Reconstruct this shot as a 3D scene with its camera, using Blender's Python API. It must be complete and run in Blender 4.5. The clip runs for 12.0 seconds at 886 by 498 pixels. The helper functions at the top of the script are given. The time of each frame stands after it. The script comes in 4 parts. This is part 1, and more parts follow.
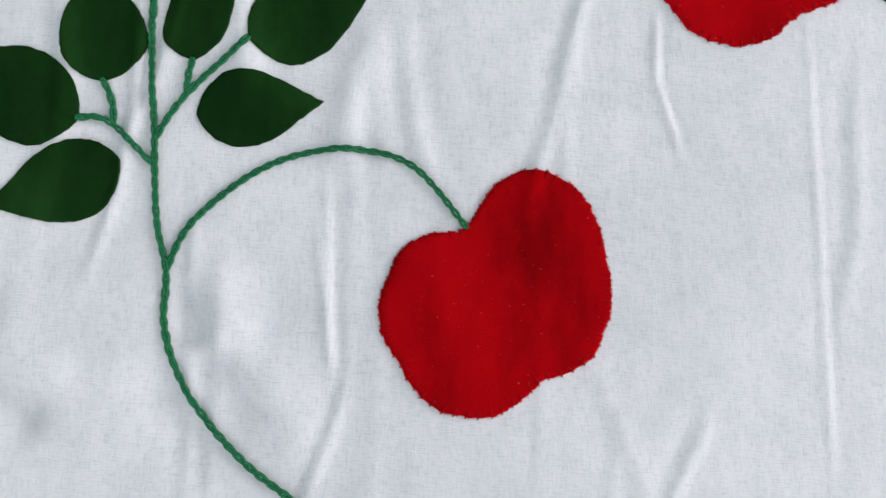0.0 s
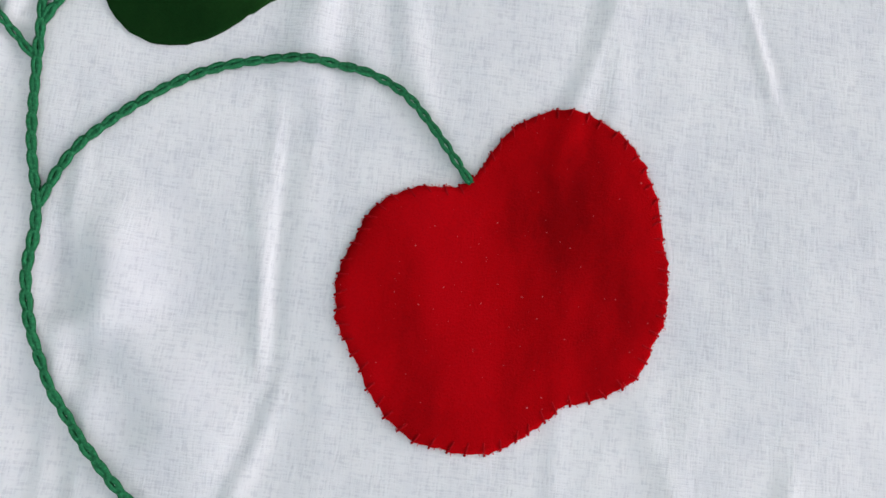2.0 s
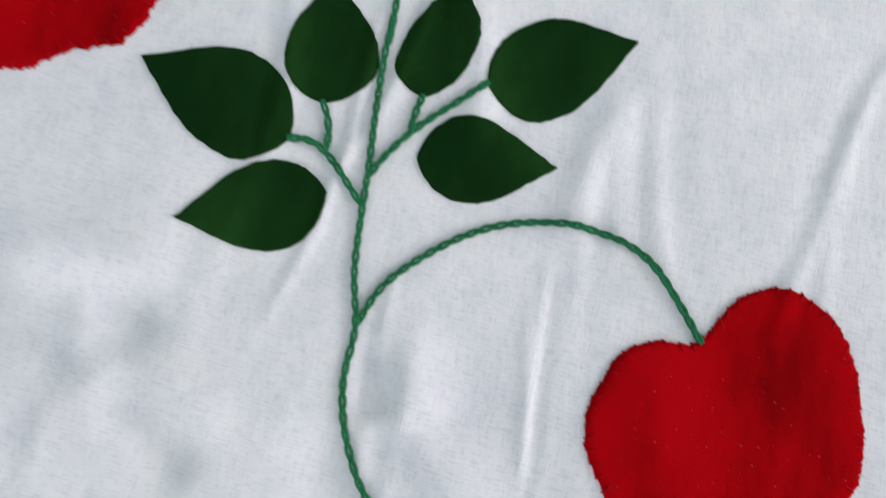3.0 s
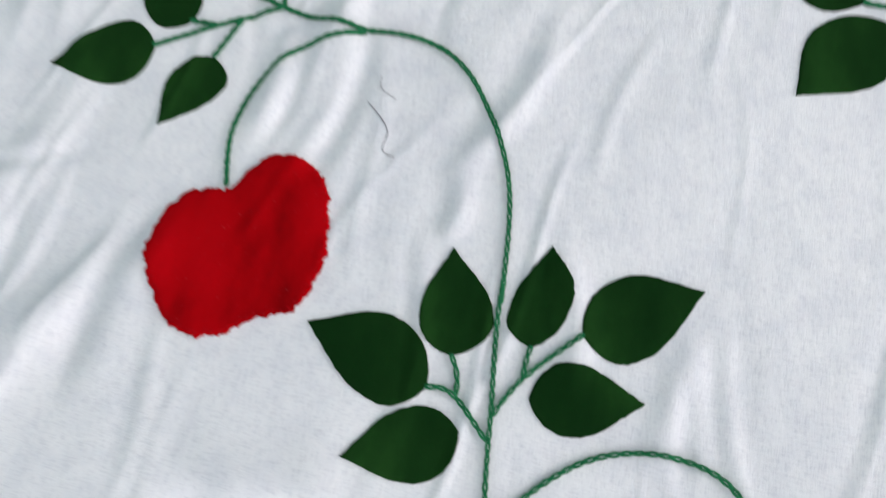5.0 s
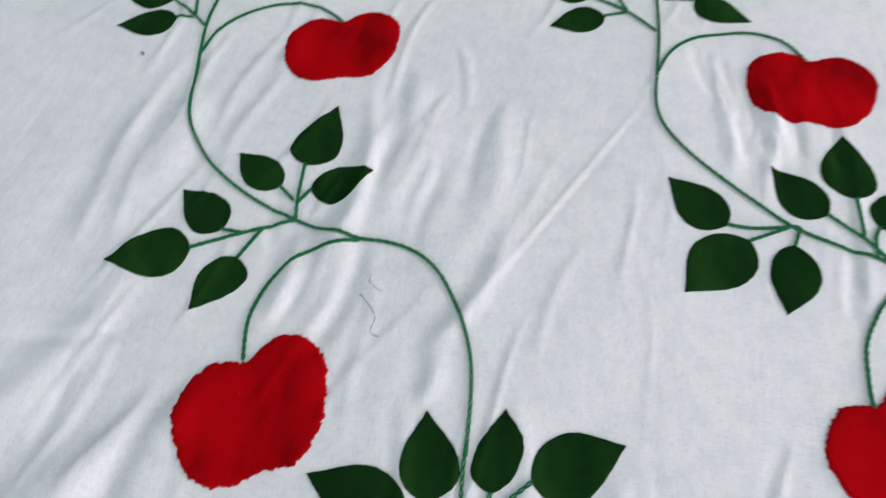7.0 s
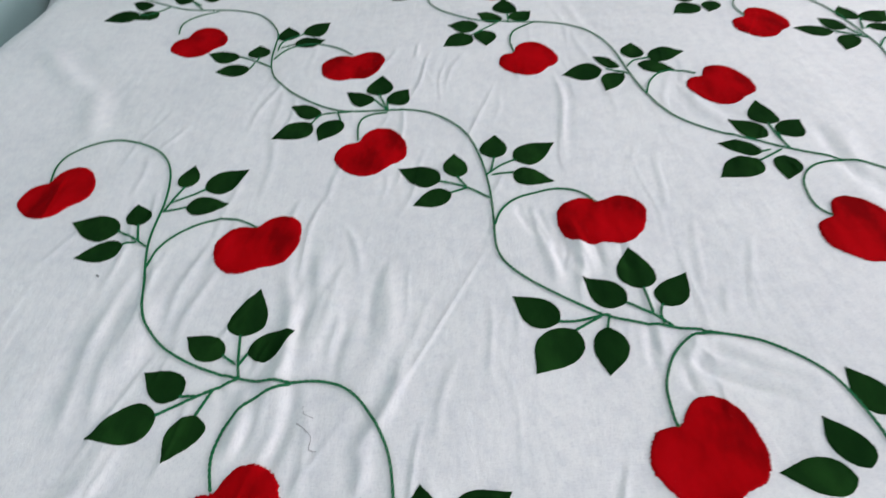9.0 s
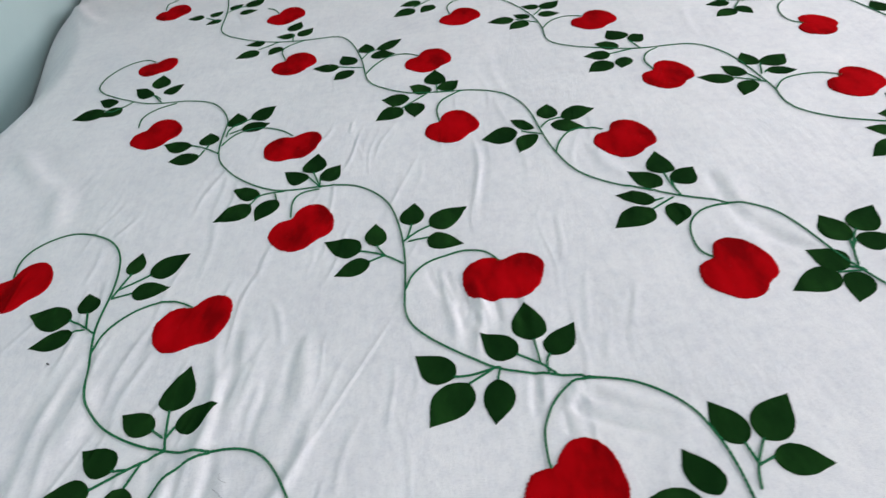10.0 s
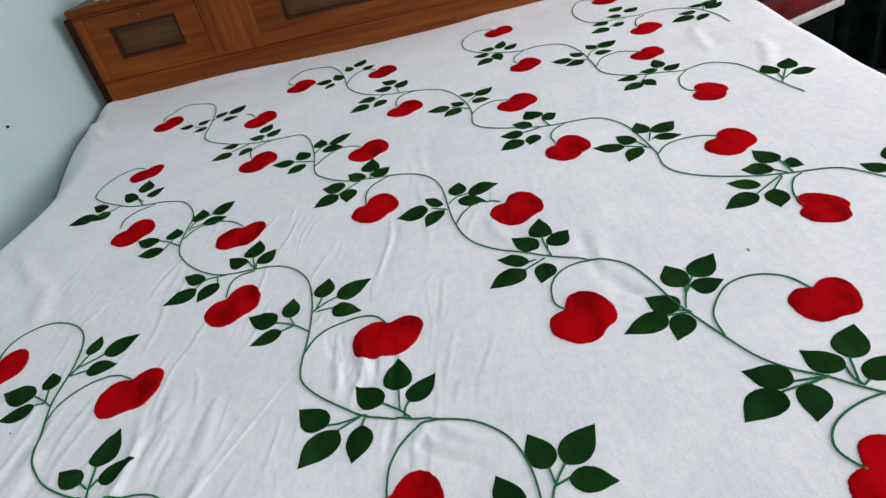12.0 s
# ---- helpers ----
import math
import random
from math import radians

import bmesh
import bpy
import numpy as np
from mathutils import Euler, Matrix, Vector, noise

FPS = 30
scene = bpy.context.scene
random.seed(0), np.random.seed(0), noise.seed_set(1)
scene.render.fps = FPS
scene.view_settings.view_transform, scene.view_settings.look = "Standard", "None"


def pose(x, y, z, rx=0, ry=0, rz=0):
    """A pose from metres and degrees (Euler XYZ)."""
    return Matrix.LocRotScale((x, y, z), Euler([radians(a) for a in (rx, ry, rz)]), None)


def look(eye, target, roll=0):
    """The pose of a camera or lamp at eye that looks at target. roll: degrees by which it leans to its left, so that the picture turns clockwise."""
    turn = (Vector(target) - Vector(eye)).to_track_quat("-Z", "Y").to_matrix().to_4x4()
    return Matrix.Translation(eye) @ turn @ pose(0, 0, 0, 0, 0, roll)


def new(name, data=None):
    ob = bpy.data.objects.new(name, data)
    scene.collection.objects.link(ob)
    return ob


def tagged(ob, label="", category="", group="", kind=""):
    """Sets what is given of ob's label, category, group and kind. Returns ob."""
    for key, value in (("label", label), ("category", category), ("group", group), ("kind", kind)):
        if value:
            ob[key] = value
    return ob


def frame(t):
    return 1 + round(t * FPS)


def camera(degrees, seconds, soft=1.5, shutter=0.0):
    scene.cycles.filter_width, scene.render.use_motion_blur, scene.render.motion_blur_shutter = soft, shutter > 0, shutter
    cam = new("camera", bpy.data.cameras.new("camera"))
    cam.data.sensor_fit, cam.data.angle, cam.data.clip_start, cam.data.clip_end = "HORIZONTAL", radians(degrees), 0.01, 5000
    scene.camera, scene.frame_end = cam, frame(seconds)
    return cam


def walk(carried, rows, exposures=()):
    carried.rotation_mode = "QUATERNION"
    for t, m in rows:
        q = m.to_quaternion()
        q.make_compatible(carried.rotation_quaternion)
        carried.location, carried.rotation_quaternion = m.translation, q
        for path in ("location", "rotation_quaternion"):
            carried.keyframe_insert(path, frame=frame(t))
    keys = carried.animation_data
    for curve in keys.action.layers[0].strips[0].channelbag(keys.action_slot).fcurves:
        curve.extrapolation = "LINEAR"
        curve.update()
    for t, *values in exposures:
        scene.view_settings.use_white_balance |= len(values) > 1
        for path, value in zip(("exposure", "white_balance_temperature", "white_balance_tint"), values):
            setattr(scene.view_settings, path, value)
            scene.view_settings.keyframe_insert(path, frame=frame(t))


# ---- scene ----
cam = camera(69.0, 12.0, soft=1.4, shutter=0.5)
PATH = [
    (0, (-0.0049, -0.2272, 0.2211), (0.0401, 0.0509, -1.7590), 12.1),
    (0.5, (-0.0127, -0.2187, 0.2129), (0.0124, 0.0063, -1.7743), 11.0),
    (1, (-0.0007, -0.2312, 0.1529), (0.0780, 0.0960, -1.8186), 22.4),
    (1.5, (-0.0009, -0.2277, 0.1514), (0.0590, 0.0423, -1.8293), 19.9),
    (2, (0.0001, -0.2285, 0.1546), (0.0434, 0.0645, -1.8233), 15.9),
    (2.5, (-0.0284, -0.2203, 0.1664), (0.0271, 0.1048, -1.8063), 20.2),
    (3, (-0.0666, -0.2165, 0.1936), (-0.1402, 0.1599, -1.7693), 3.0),
    (3.2, (-0.068, -0.215, 0.198), (-0.168, 0.204, -1.755), 0.1),
    (4.8, (-0.093, -0.185, 0.238), (-0.29, 0.308, -1.691), -9.2),
    (5, (-0.1, -0.171, 0.259), (-0.362, 0.352, -1.654), -14.3),
    (5.5, (-0.114, -0.18, 0.283), (-0.42, 0.546, -1.555), -8.3),
    (6, (-0.112, -0.182, 0.298), (-0.417, 0.599, -1.518), -7.1),
    (6.5, (-0.109, -0.188, 0.313), (-0.417, 0.683, -1.461), -5.7),
    (7, (-0.096, -0.196, 0.332), (-0.339, 0.812, -1.378), -2.1),
    (7.5, (-0.081, -0.21, 0.35), (-0.237, 0.922, -1.292), -0.7),
    (7.7, (-0.08, -0.216, 0.356), (-0.21, 0.945, -1.268), -0.5),
    (9.3, (-0.039, -0.31, 0.44), (-0.07, 1.176, -0.898), -4.2),
    (9.5, (-0.014, -0.314, 0.451), (-0.073, 1.188, -0.868), -6.2),
    (10, (0.053, -0.329, 0.473), (-0.036, 1.202, -0.811), -8.8),
    (10.5, (0.127, -0.359, 0.483), (-0.046, 1.193, -0.766), -10.6),
    (11, (0.201, -0.397, 0.49), (0.015, 1.197, -0.704), -11.4),
    (11.5, (0.238, -0.421, 0.509), (0.06, 1.251, -0.574), -13.7),
    (12, (0.254, -0.427, 0.508), (0.047, 1.238, -0.581), -14.8),
]
walk(cam, [(t, look(eye, target, roll)) for t, eye, target, roll in PATH],
     exposures=((0.0, 0.15), (1.5, 0.12), (2.5, 0.20), (3.2, 0.11), (5.0, 0.25), (6.5, 0.13), (9.5, 0.10), (12.0, 0.02)))

# ---- world and light ----
world = bpy.data.worlds.new("world")
scene.world = world
world.use_nodes = True
wn = world.node_tree.nodes
sky = wn.new("ShaderNodeTexSky")
sky.sky_type, sky.sun_disc = "NISHITA", False
sky.sun_elevation, sky.sun_rotation = radians(50), radians(200)
wn["Background"].inputs[1].default_value = 0.1
world.node_tree.links.new(sky.outputs[0], wn["Background"].inputs[0])


def area_daylight(name, m, w, h, watts):
    """An area lamp of daylight colour, for the window and for added fill."""
    lamp = bpy.data.lights.new(name, "AREA")
    lamp.shape, lamp.size, lamp.size_y, lamp.energy, lamp.color = "RECTANGLE", w, h, watts, (1.0, 0.911, 0.934)
    ob = new(name, lamp)
    ob.matrix_world = m


area_daylight("window_daylight", look((3.02, 0.72, 1.02), (0.0, 0.55, 0.40)), 2.2, 1.4, 89)
# added fill lamp from the foot end, brightens headboard and left side
area_daylight("doorway_daylight", look((0.3, -2.42, 0.75), (0.3, 0.0, 0.35)), 1.7, 1.5, 28)

# ---- materials ----


def material(name, rough=0.7, metal=0.0, sheen=0.0):
    mat = bpy.data.materials.new(name)
    mat.use_nodes = True
    t = mat.node_tree
    b = t.nodes["Principled BSDF"]
    b.inputs["Roughness"].default_value, b.inputs["Metallic"].default_value = rough, metal
    b.inputs["Sheen Weight"].default_value = sheen
    return mat, t, b


def coords(t, scale=(1, 1, 1), rot=(0, 0, 0)):
    c, mp = t.nodes.new("ShaderNodeTexCoord"), t.nodes.new("ShaderNodeMapping")
    mp.inputs["Scale"].default_value = scale
    mp.inputs["Rotation"].default_value = [radians(a) for a in rot]
    t.links.new(c.outputs["Object"], mp.inputs[0])
    return mp.outputs[0]


def noise_tex(t, vec, scale, detail=3.0, rough=0.55):
    n = t.nodes.new("ShaderNodeTexNoise")
    n.inputs["Scale"].default_value, n.inputs["Detail"].default_value, n.inputs["Roughness"].default_value = scale, detail, rough
    t.links.new(vec, n.inputs[0])
    return n.outputs[0]


def ramp(t, fac, *stops):
    r = t.nodes.new("ShaderNodeValToRGB")
    e = r.color_ramp.elements
    while len(e) < len(stops):
        e.new(0.5)
    for k, (p, c) in zip(e, stops):
        k.position, k.color = p, (*c, 1)
    t.links.new(fac, r.inputs[0])
    return r.outputs[0]


def mix(t, a, b, fac=0.5, mode="MULTIPLY"):
    m = t.nodes.new("ShaderNodeMix")
    m.data_type, m.blend_type = "RGBA", mode
    for v, k in ((fac, 0), (a, 6), (b, 7)):
        if hasattr(v, "is_linked"):
            t.links.new(v, m.inputs[k])
        else:
            m.inputs[k].default_value = v if k == 0 else (*v, 1)
    return m.outputs[2]


def maths(t, op, a, b):
    m = t.nodes.new("ShaderNodeMath")
    m.operation = op
    for k, v in enumerate((a, b)):
        if hasattr(v, "is_linked"):
            t.links.new(v, m.inputs[k])
        else:
            m.inputs[k].default_value = v
    return m.outputs[0]


def bump(t, b, height, dist, strength=1.0):
    n = t.nodes.new("ShaderNodeBump")
    n.inputs["Distance"].default_value, n.inputs["Strength"].default_value = dist, strength
    t.links.new(height, n.inputs["Height"])
    t.links.new(n.outputs[0], b.inputs["Normal"])


def ridges(t, turn, scale, detail):
    """Creases stretched along one direction."""
    m = t.nodes.new("ShaderNodeMapping")
    m.inputs["Scale"].default_value = scale
    t.links.new(coords(t, (1, 1, 1), (0, 0, turn)), m.inputs[0])
    n = t.nodes.new("ShaderNodeTexNoise")
    n.noise_type, n.normalize = "RIDGED_MULTIFRACTAL", True
    n.inputs["Scale"].default_value, n.inputs["Detail"].default_value = 1.0, detail
    n.inputs["Distortion"].default_value = 0.35
    t.links.new(m.outputs[0], n.inputs[0])
    return n.outputs[0]


def cotton():
    mat, t, b = material("white_cotton", 0.85, sheen=0.15)
    warp = noise_tex(t, coords(t, (1900, 240, 200), (0, 0, 4)), 1, 2)
    weft = noise_tex(t, coords(t, (240, 1900, 200), (0, 0, 4)), 1, 2)
    weave = maths(t, "ADD", warp, weft)
    stain = noise_tex(t, coords(t), 9, 4)
    slub = noise_tex(t, coords(t, (420, 30, 30), (0, 0, 4)), 1, 3)
    col = ramp(t, stain, (0.3, (0.73, 0.745, 0.775)), (0.7, (0.81, 0.82, 0.835)))
    # shadows between the threads, painted into the colour by the weave
    col = mix(t, col, ramp(t, weave, (0.75, (0.76, 0.77, 0.80)), (1.15, (1, 1, 1))), 0.6)
    col = mix(t, col, ramp(t, slub, (0.3, (0.95, 0.95, 0.965)), (0.6, (1, 1, 1))), 0.5)
    mottle = noise_tex(t, coords(t), 70, 5, 0.65)
    col = mix(t, col, ramp(t, mottle, (0.36, (0.90, 0.91, 0.935)), (0.56, (1, 1, 1))), 0.75)
    t.links.new(col, b.inputs[0])
    crumple = noise_tex(t, coords(t, (60, 24, 40), (0, 0, 25)), 1, 4, 0.6)
    long_creases = ridges(t, -82, (5, 34, 5), 2.0)
    fine_creases = ridges(t, -87, (11, 88, 10), 2.5)
    where = ramp(t, noise_tex(t, coords(t), 5.5, 2), (0.44, (0.05, 0.05, 0.05)), (0.66, (1, 1, 1)))
    h = maths(t, "ADD", maths(t, "MULTIPLY", long_creases, 0.0008), maths(t, "MULTIPLY", fine_creases, 0.00035))
    h = maths(t, "ADD", maths(t, "MULTIPLY", h, where), maths(t, "MULTIPLY", crumple, 0.0009))
    bump(t, b, maths(t, "ADD", maths(t, "MULTIPLY", weave, 0.00011), h), 1.0)
    return mat


def felt(name, dark, mid, light, scale, sheen, nap, lint=0.0):
    """Short-piled cloth with brushed patches."""
    mat, t, b = material(name, 1.0, sheen=sheen)
    b.inputs["Specular IOR Level"].default_value = 0.015
    info = t.nodes.new("ShaderNodeObjectInfo")
    shift = t.nodes.new("ShaderNodeVectorMath")
    shift.operation = "ADD"
    t.links.new(coords(t, (scale, scale * 0.45, scale), (0, 0, 12)), shift.inputs[0])
    t.links.new(maths(t, "MULTIPLY", info.outputs["Random"], 40.0), shift.inputs[1])
    patch = noise_tex(t, shift.outputs[0], 1, 5, 0.58)
    fuzz = noise_tex(t, coords(t), 1900, 3, 0.7)
    col = ramp(t, patch, (0.36, dark), (0.52, mid), (0.68, light))
    col = mix(t, col, ramp(t, fuzz, (0.3, (0.72, 0.72, 0.72)), (0.65, (1, 1, 1))), 0.7)
    if lint:
        specks = ramp(t, noise_tex(t, coords(t), 1000, 1), (0.755, (0, 0, 0)), (0.80, (lint, lint, lint)))
        col = mix(t, col, (0.55, 0.25, 0.25), specks, "MIX")
    t.links.new(col, b.inputs[0])
    bump(t, b, maths(t, "ADD", maths(t, "MULTIPLY", fuzz, nap), maths(t, "MULTIPLY", patch, 0.0012)), 1.0)
    return mat


def thread(name, a, c):
    mat, t, b = material(name, 0.85)
    b.inputs["Specular IOR Level"].default_value = 0.08
    strand = noise_tex(t, coords(t), 1300, 2)
    t.links.new(ramp(t, strand, (0.3, a), (0.7, c)), b.inputs[0])
    bump(t, b, strand, 0.0004)
    return mat


def wood(name, a, c, d, axis):
    mat, t, b = material(name, 0.45)
    b.inputs["Specular IOR Level"].default_value = 0.12
    sc = (3, 60, 60) if axis == "x" else (60, 60, 3)
    grain = noise_tex(t, coords(t, sc), 1, 5, 0.65)
    big = noise_tex(t, coords(t, (1.5, 9, 9) if axis == "x" else (9, 9, 1.5)), 1, 3)
    col = ramp(t, grain, (0.3, a), (0.55, c), (0.75, d))
    col = mix(t, col, ramp(t, big, (0.3, (0.62, 0.58, 0.55)), (0.65, (1, 1, 1))), 0.8)
    t.links.new(col, b.inputs[0])
    bump(t, b, grain, 0.0006)
    return mat


def paint(name, a, c, rough=0.6, scale=3.0):
    mat, t, b = material(name, rough)
    t.links.new(ramp(t, noise_tex(t, coords(t), scale, 5, 0.6), (0.3, a), (0.7, c)), b.inputs[0])
    bump(t, b, noise_tex(t, coords(t), 220, 3), 0.0006)
    return mat


COTTON = cotton()
RED = felt("red_felt", (0.225, 0.0010, 0.0026), (0.41, 0.0013, 0.004), (0.50, 0.002, 0.006), 30, 0.0, 0.00025, 0.35)
GREEN = felt("green_felt", (0.005, 0.027, 0.006), (0.008, 0.037, 0.008), (0.014, 0.058, 0.012), 30, 0.0, 0.00012)
STEM = thread("green_thread", (0.012, 0.104, 0.042), (0.028, 0.205, 0.086))
RED_THREAD = thread("red_thread", (0.26, 0.0008, 0.003), (0.40, 0.002, 0.006))
RED_FUZZ = thread("red_fibres", (0.50, 0.006, 0.012), (0.62, 0.03, 0.04))
GREY_THREAD = thread("grey_thread", (0.16, 0.16, 0.19), (0.32, 0.32, 0.35))
WOOD_X = wood("varnished_wood_rail", (0.115, 0.027, 0.004), (0.20, 0.053, 0.007), (0.27, 0.080, 0.012), "x")
WOOD_Z = wood("varnished_wood_stile", (0.11, 0.026, 0.004), (0.19, 0.050, 0.007), (0.255, 0.075, 0.012), "z")
PANEL_WOOD = wood("dark_panel_wood", (0.060, 0.026, 0.009), (0.098, 0.044, 0.015), (0.14, 0.064, 0.022), "x")
DARK_WOOD_AND_SHADE = wood("dark_moulding_and_shade", (0.03, 0.012, 0.005), (0.045, 0.018, 0.007), (0.06, 0.025, 0.010), "x")
WALL = paint("pale_blue_green_paint", (0.375, 0.505, 0.51), (0.43, 0.56, 0.56), 0.55, 2.0)
CEILING = paint("white_ceiling_paint", (0.72, 0.72, 0.70), (0.78, 0.78, 0.76), 0.8)
# floor nearly black: the shade beside the bed is in its colour
FLOOR = paint("polished_floor_with_shade", (0.010, 0.014, 0.012), (0.018, 0.022, 0.019), 0.4, 6.0)
CURTAIN_AND_SHADE = felt("dark_green_cloth_and_shade", (0.0022, 0.0042, 0.0034), (0.0034, 0.006, 0.005), (0.006, 0.010, 0.008), 20, 0.0, 0.0003)
RED_CLOTH = felt("maroon_cloth", (0.055, 0.005, 0.006), (0.10, 0.008, 0.010), (0.14, 0.013, 0.014), 14, 0.05, 0.0003)
WHITE_TRIM = paint("white_trim_cloth", (0.36, 0.36, 0.37), (0.46, 0.46, 0.47), 0.9, 40)
BLACK = paint("black_lint", (0.01, 0.01, 0.012), (0.03, 0.03, 0.03), 0.9, 400)
CREAM = paint("cream_card", (0.42, 0.40, 0.28), (0.55, 0.52, 0.38), 0.7, 15)
MATTRESS = paint("mattress_ticking", (0.30, 0.32, 0.35), (0.42, 0.44, 0.47), 0.9, 30)
CHINA = paint("white_china", (0.70, 0.70, 0.68), (0.78, 0.78, 0.76), 0.25, 10)

# ---- mesh helpers ----


def mesh_object(name, verts, faces, mat, parent=None, smooth=True, label=""):
    me = bpy.data.meshes.new(name)
    me.from_pydata([tuple(map(float, v)) for v in verts], [], faces)
    me.polygons.foreach_set("use_smooth", [smooth] * len(me.polygons))
    me.materials.append(mat)
    me.update()
    ob = new(name, me)
    ob.parent = parent
    return tagged(ob, label)


def part(name, bm, mat, parent=None, label="", smooth=False):
    me = bpy.data.meshes.new(name)
    bm.normal_update()
    bm.to_mesh(me)
    bm.free()
    me.polygons.foreach_set("use_smooth", [smooth] * len(me.polygons))
    me.materials.append(mat)
    ob = new(name, me)
    ob.parent = parent
    return tagged(ob, label)


def box(a, b, bevel=0.0, bm=None, m=None):
    bm = bm or bmesh.new()
    a, b = Vector(a), Vector(b)
    mat = Matrix.Translation((a + b) / 2) @ Matrix.Diagonal((*(b - a), 1))
    made = bmesh.ops.create_cube(bm, size=1, matrix=(m or Matrix()) @ mat)
    if bevel:
        edges = list({e for v in made["verts"] for e in v.link_edges})
        bmesh.ops.bevel(bm, geom=edges, offset=bevel, segments=2, affect="EDGES", profile=0.6)
    return bm


# ---- the bedspread's surface ----
FOLDS = []


def fold(a, b, width, rise):
    FOLDS.append((np.array(a), np.array(b), width, 1.3 * rise))


fold((-.036, .133), (-.114, -.024), .0019, .0006)
# broad dips near the foot
fold((-.215, -.221), (-.152, -.225), .0095, -.0050)
fold((-.208, -.234), (-.165, -.245), .0100, -.0060)
fold((-.165, -.245), (-.128, -.258), .0085, -.0048)
# puckers round the second apple and its stem
fold((-.197, .135), (-.198, .030), .0060, -0.0021)
fold((-.193, .000), (-.197, -.080), .0055, -0.0020)
fold((-.215, -.014), (-.225, -.066), .0042, -0.0014)
fold((-.253, .012), (-.246, -.022), .0036, -0.0010)
fold((-.158, .060), (-.159, -.006), .0040, -0.0009)
fold((-.126, .128), (-.141, .036), .0045, -0.0009)
fold((-.268, -.108), (-.280, -.185), .0075, -0.0029)
fold((-.313, -.095), (-.323, -.184), .0030, 0.0009)
fold((-.328, -.112), (-.327, -.158), .0042, -0.0011)
fold((-.368, .075), (-.371, -.044), .0050, 0.0009)
fold((-.360, .126), (-.377, .035), .0050, 0.0009)
fold((-.382, -.105), (-.306, -.089), .0040, -0.0009)
# puckers round the apple of the next vine
fold((.022, .172), (.024, .145), .0026, -0.0008)
fold((.044, .150), (.039, .122), .0028, -0.0008)
fold((.050, .152), (.060, .105), .0032, -0.0011)
fold((.068, .152), (.074, .116), .0030, -0.0010)
fold((.091, .146), (.097, .108), .0030, -0.0008)
fold((.097, .040), (.099, .012), .0030, -0.0010)
fold((.130, .020), (.139, -.006), .0036, -0.0012)
fold((.132, .023), (.203, -.020), .0060, -0.0022)
fold((.118, .010), (.174, -.025), .0050, -0.0019)
fold((.345, .320), (.363, .223), .0090, -0.0025)
fold((.363, .223), (.390, .175), .0080, -0.0021)
fold((-.307, -.202), (-.267, -.116), .012, 0.0026)
fold((-.369, -.153), (-.323, -.082), .012, 0.0020)
fold((-.371, -.032), (-.368, .081), .010, 0.0020)
fold((-.327, -.030), (-.328, -.087), .010, 0.0013)
fold((-.225, -.045), (-.207, .010), .007, 0.0021)
fold((-.204, -.054), (-.189, .134), .009, 0.0020)
fold((-.212, .119), (-.206, -.002), .006, .002)
fold((-.233, -.064), (-.226, -.007), .006, .0025)
fold((-.134, -.096), (-.132, -.067), .005, .002)
fold((-.137, -.069), (-.104, .009), .006, .002)
fold((-.123, .028), (-.123, .127), .008, 0.0014)
fold((-.335, .093), (-.339, .010), .010, 0.0020)
fold((-.317, -.205), (-.309, -.153), .014, 0.0026)
fold((-.042, -.176), (-.036, -.240), .0014, .0007)
fold((.075, -.104), (.075, -.130), .0013, .0008)
fold((.075, -.130), (.084, -.157), .0013, .0008)
fold((.131, -.104), (.135, -.270), .0015, .0004)
fold((-.078, -.204), (-.073, -.238), .009, 0.0017)
fold((-.087, -.212), (-.083, -.234), .006, -.0022)
fold((-.083, -.234), (-.060, -.260), .007, -0.0017)
fold((-.096, -.239), (-.078, -.276), .010, -0.0016)
fold((-.073, -.238), (-.038, -.263), .010, 0.0017)
fold((-.021, -.112), (-.004, -.172), .004, .0008)
fold((-.028, -.126), (-.020, -.169), .004, .0008)
fold((-.205, -.225), (-.169, -.225), .012, 0.0023)
fold((-.200, -.238), (-.126, -.257), .010, 0.0020)
fold((-.045, -.187), (-.036, -.239), .0016, .0006)
fold((-.032, -.115), (-.036, -.170), .006, .0015)
fold((-.082, -.093), (-.073, -.145), .006, .0015)
fold((-.656, .591), (-.541, .473), .014, 0.0039)
fold((-.541, .473), (-.492, .367), .014, 0.0033)
fold((.052, .179), (.051, .079), .006, .0028)
fold((.025, .164), (.027, .095), .006, .002)
fold((.138, .022), (.224, -.028), .012, 0.0023)
fold((.118, .000), (.132, .034), .006, .002)
fold((.070, .465), (.067, .285), .004, .0006)
fold((-.169, .096), (-.183, .009), .008, 0.0013)
fold((-.359, -.032), (-.339, .082), .012, 0.0020)
fold((.224, .416), (.256, .334), .010, 0.0016)
fold((.826, .896), (.797, .751), .012, 0.0020)
fold((.496, .867), (.465, .713), .004, .0008)
fold((.073, .444), (.071, .322), .004, .0006)
fold((.121, .744), (.137, .550), .007, 0.0005)
fold((.353, .284), (.368, .139), .010, 0.0016)
fold((-.914, 1.401), (-.749, 1.195), .014, 0.0052)
fold((.757, 1.063), (.723, .894), .012, 0.0020)
fold((.049, .128), (.056, .087), .0045, -.0015)
fold((.024, .198), (.026, .155), .004, -.0011)
fold((.013, .204), (.014, .169), .004, -.0009)
fold((.032, .138), (.034, .107), .004, -.0010)
fold((.096, .062), (.095, -.001), .0045, -.0013)
fold((.127, .029), (.127, .001), .004, -.0011)
fold((.142, .026), (.170, -.003), .0055, -.0014)
fold((.142, .003), (.187, -.031), .0065, -.0015)
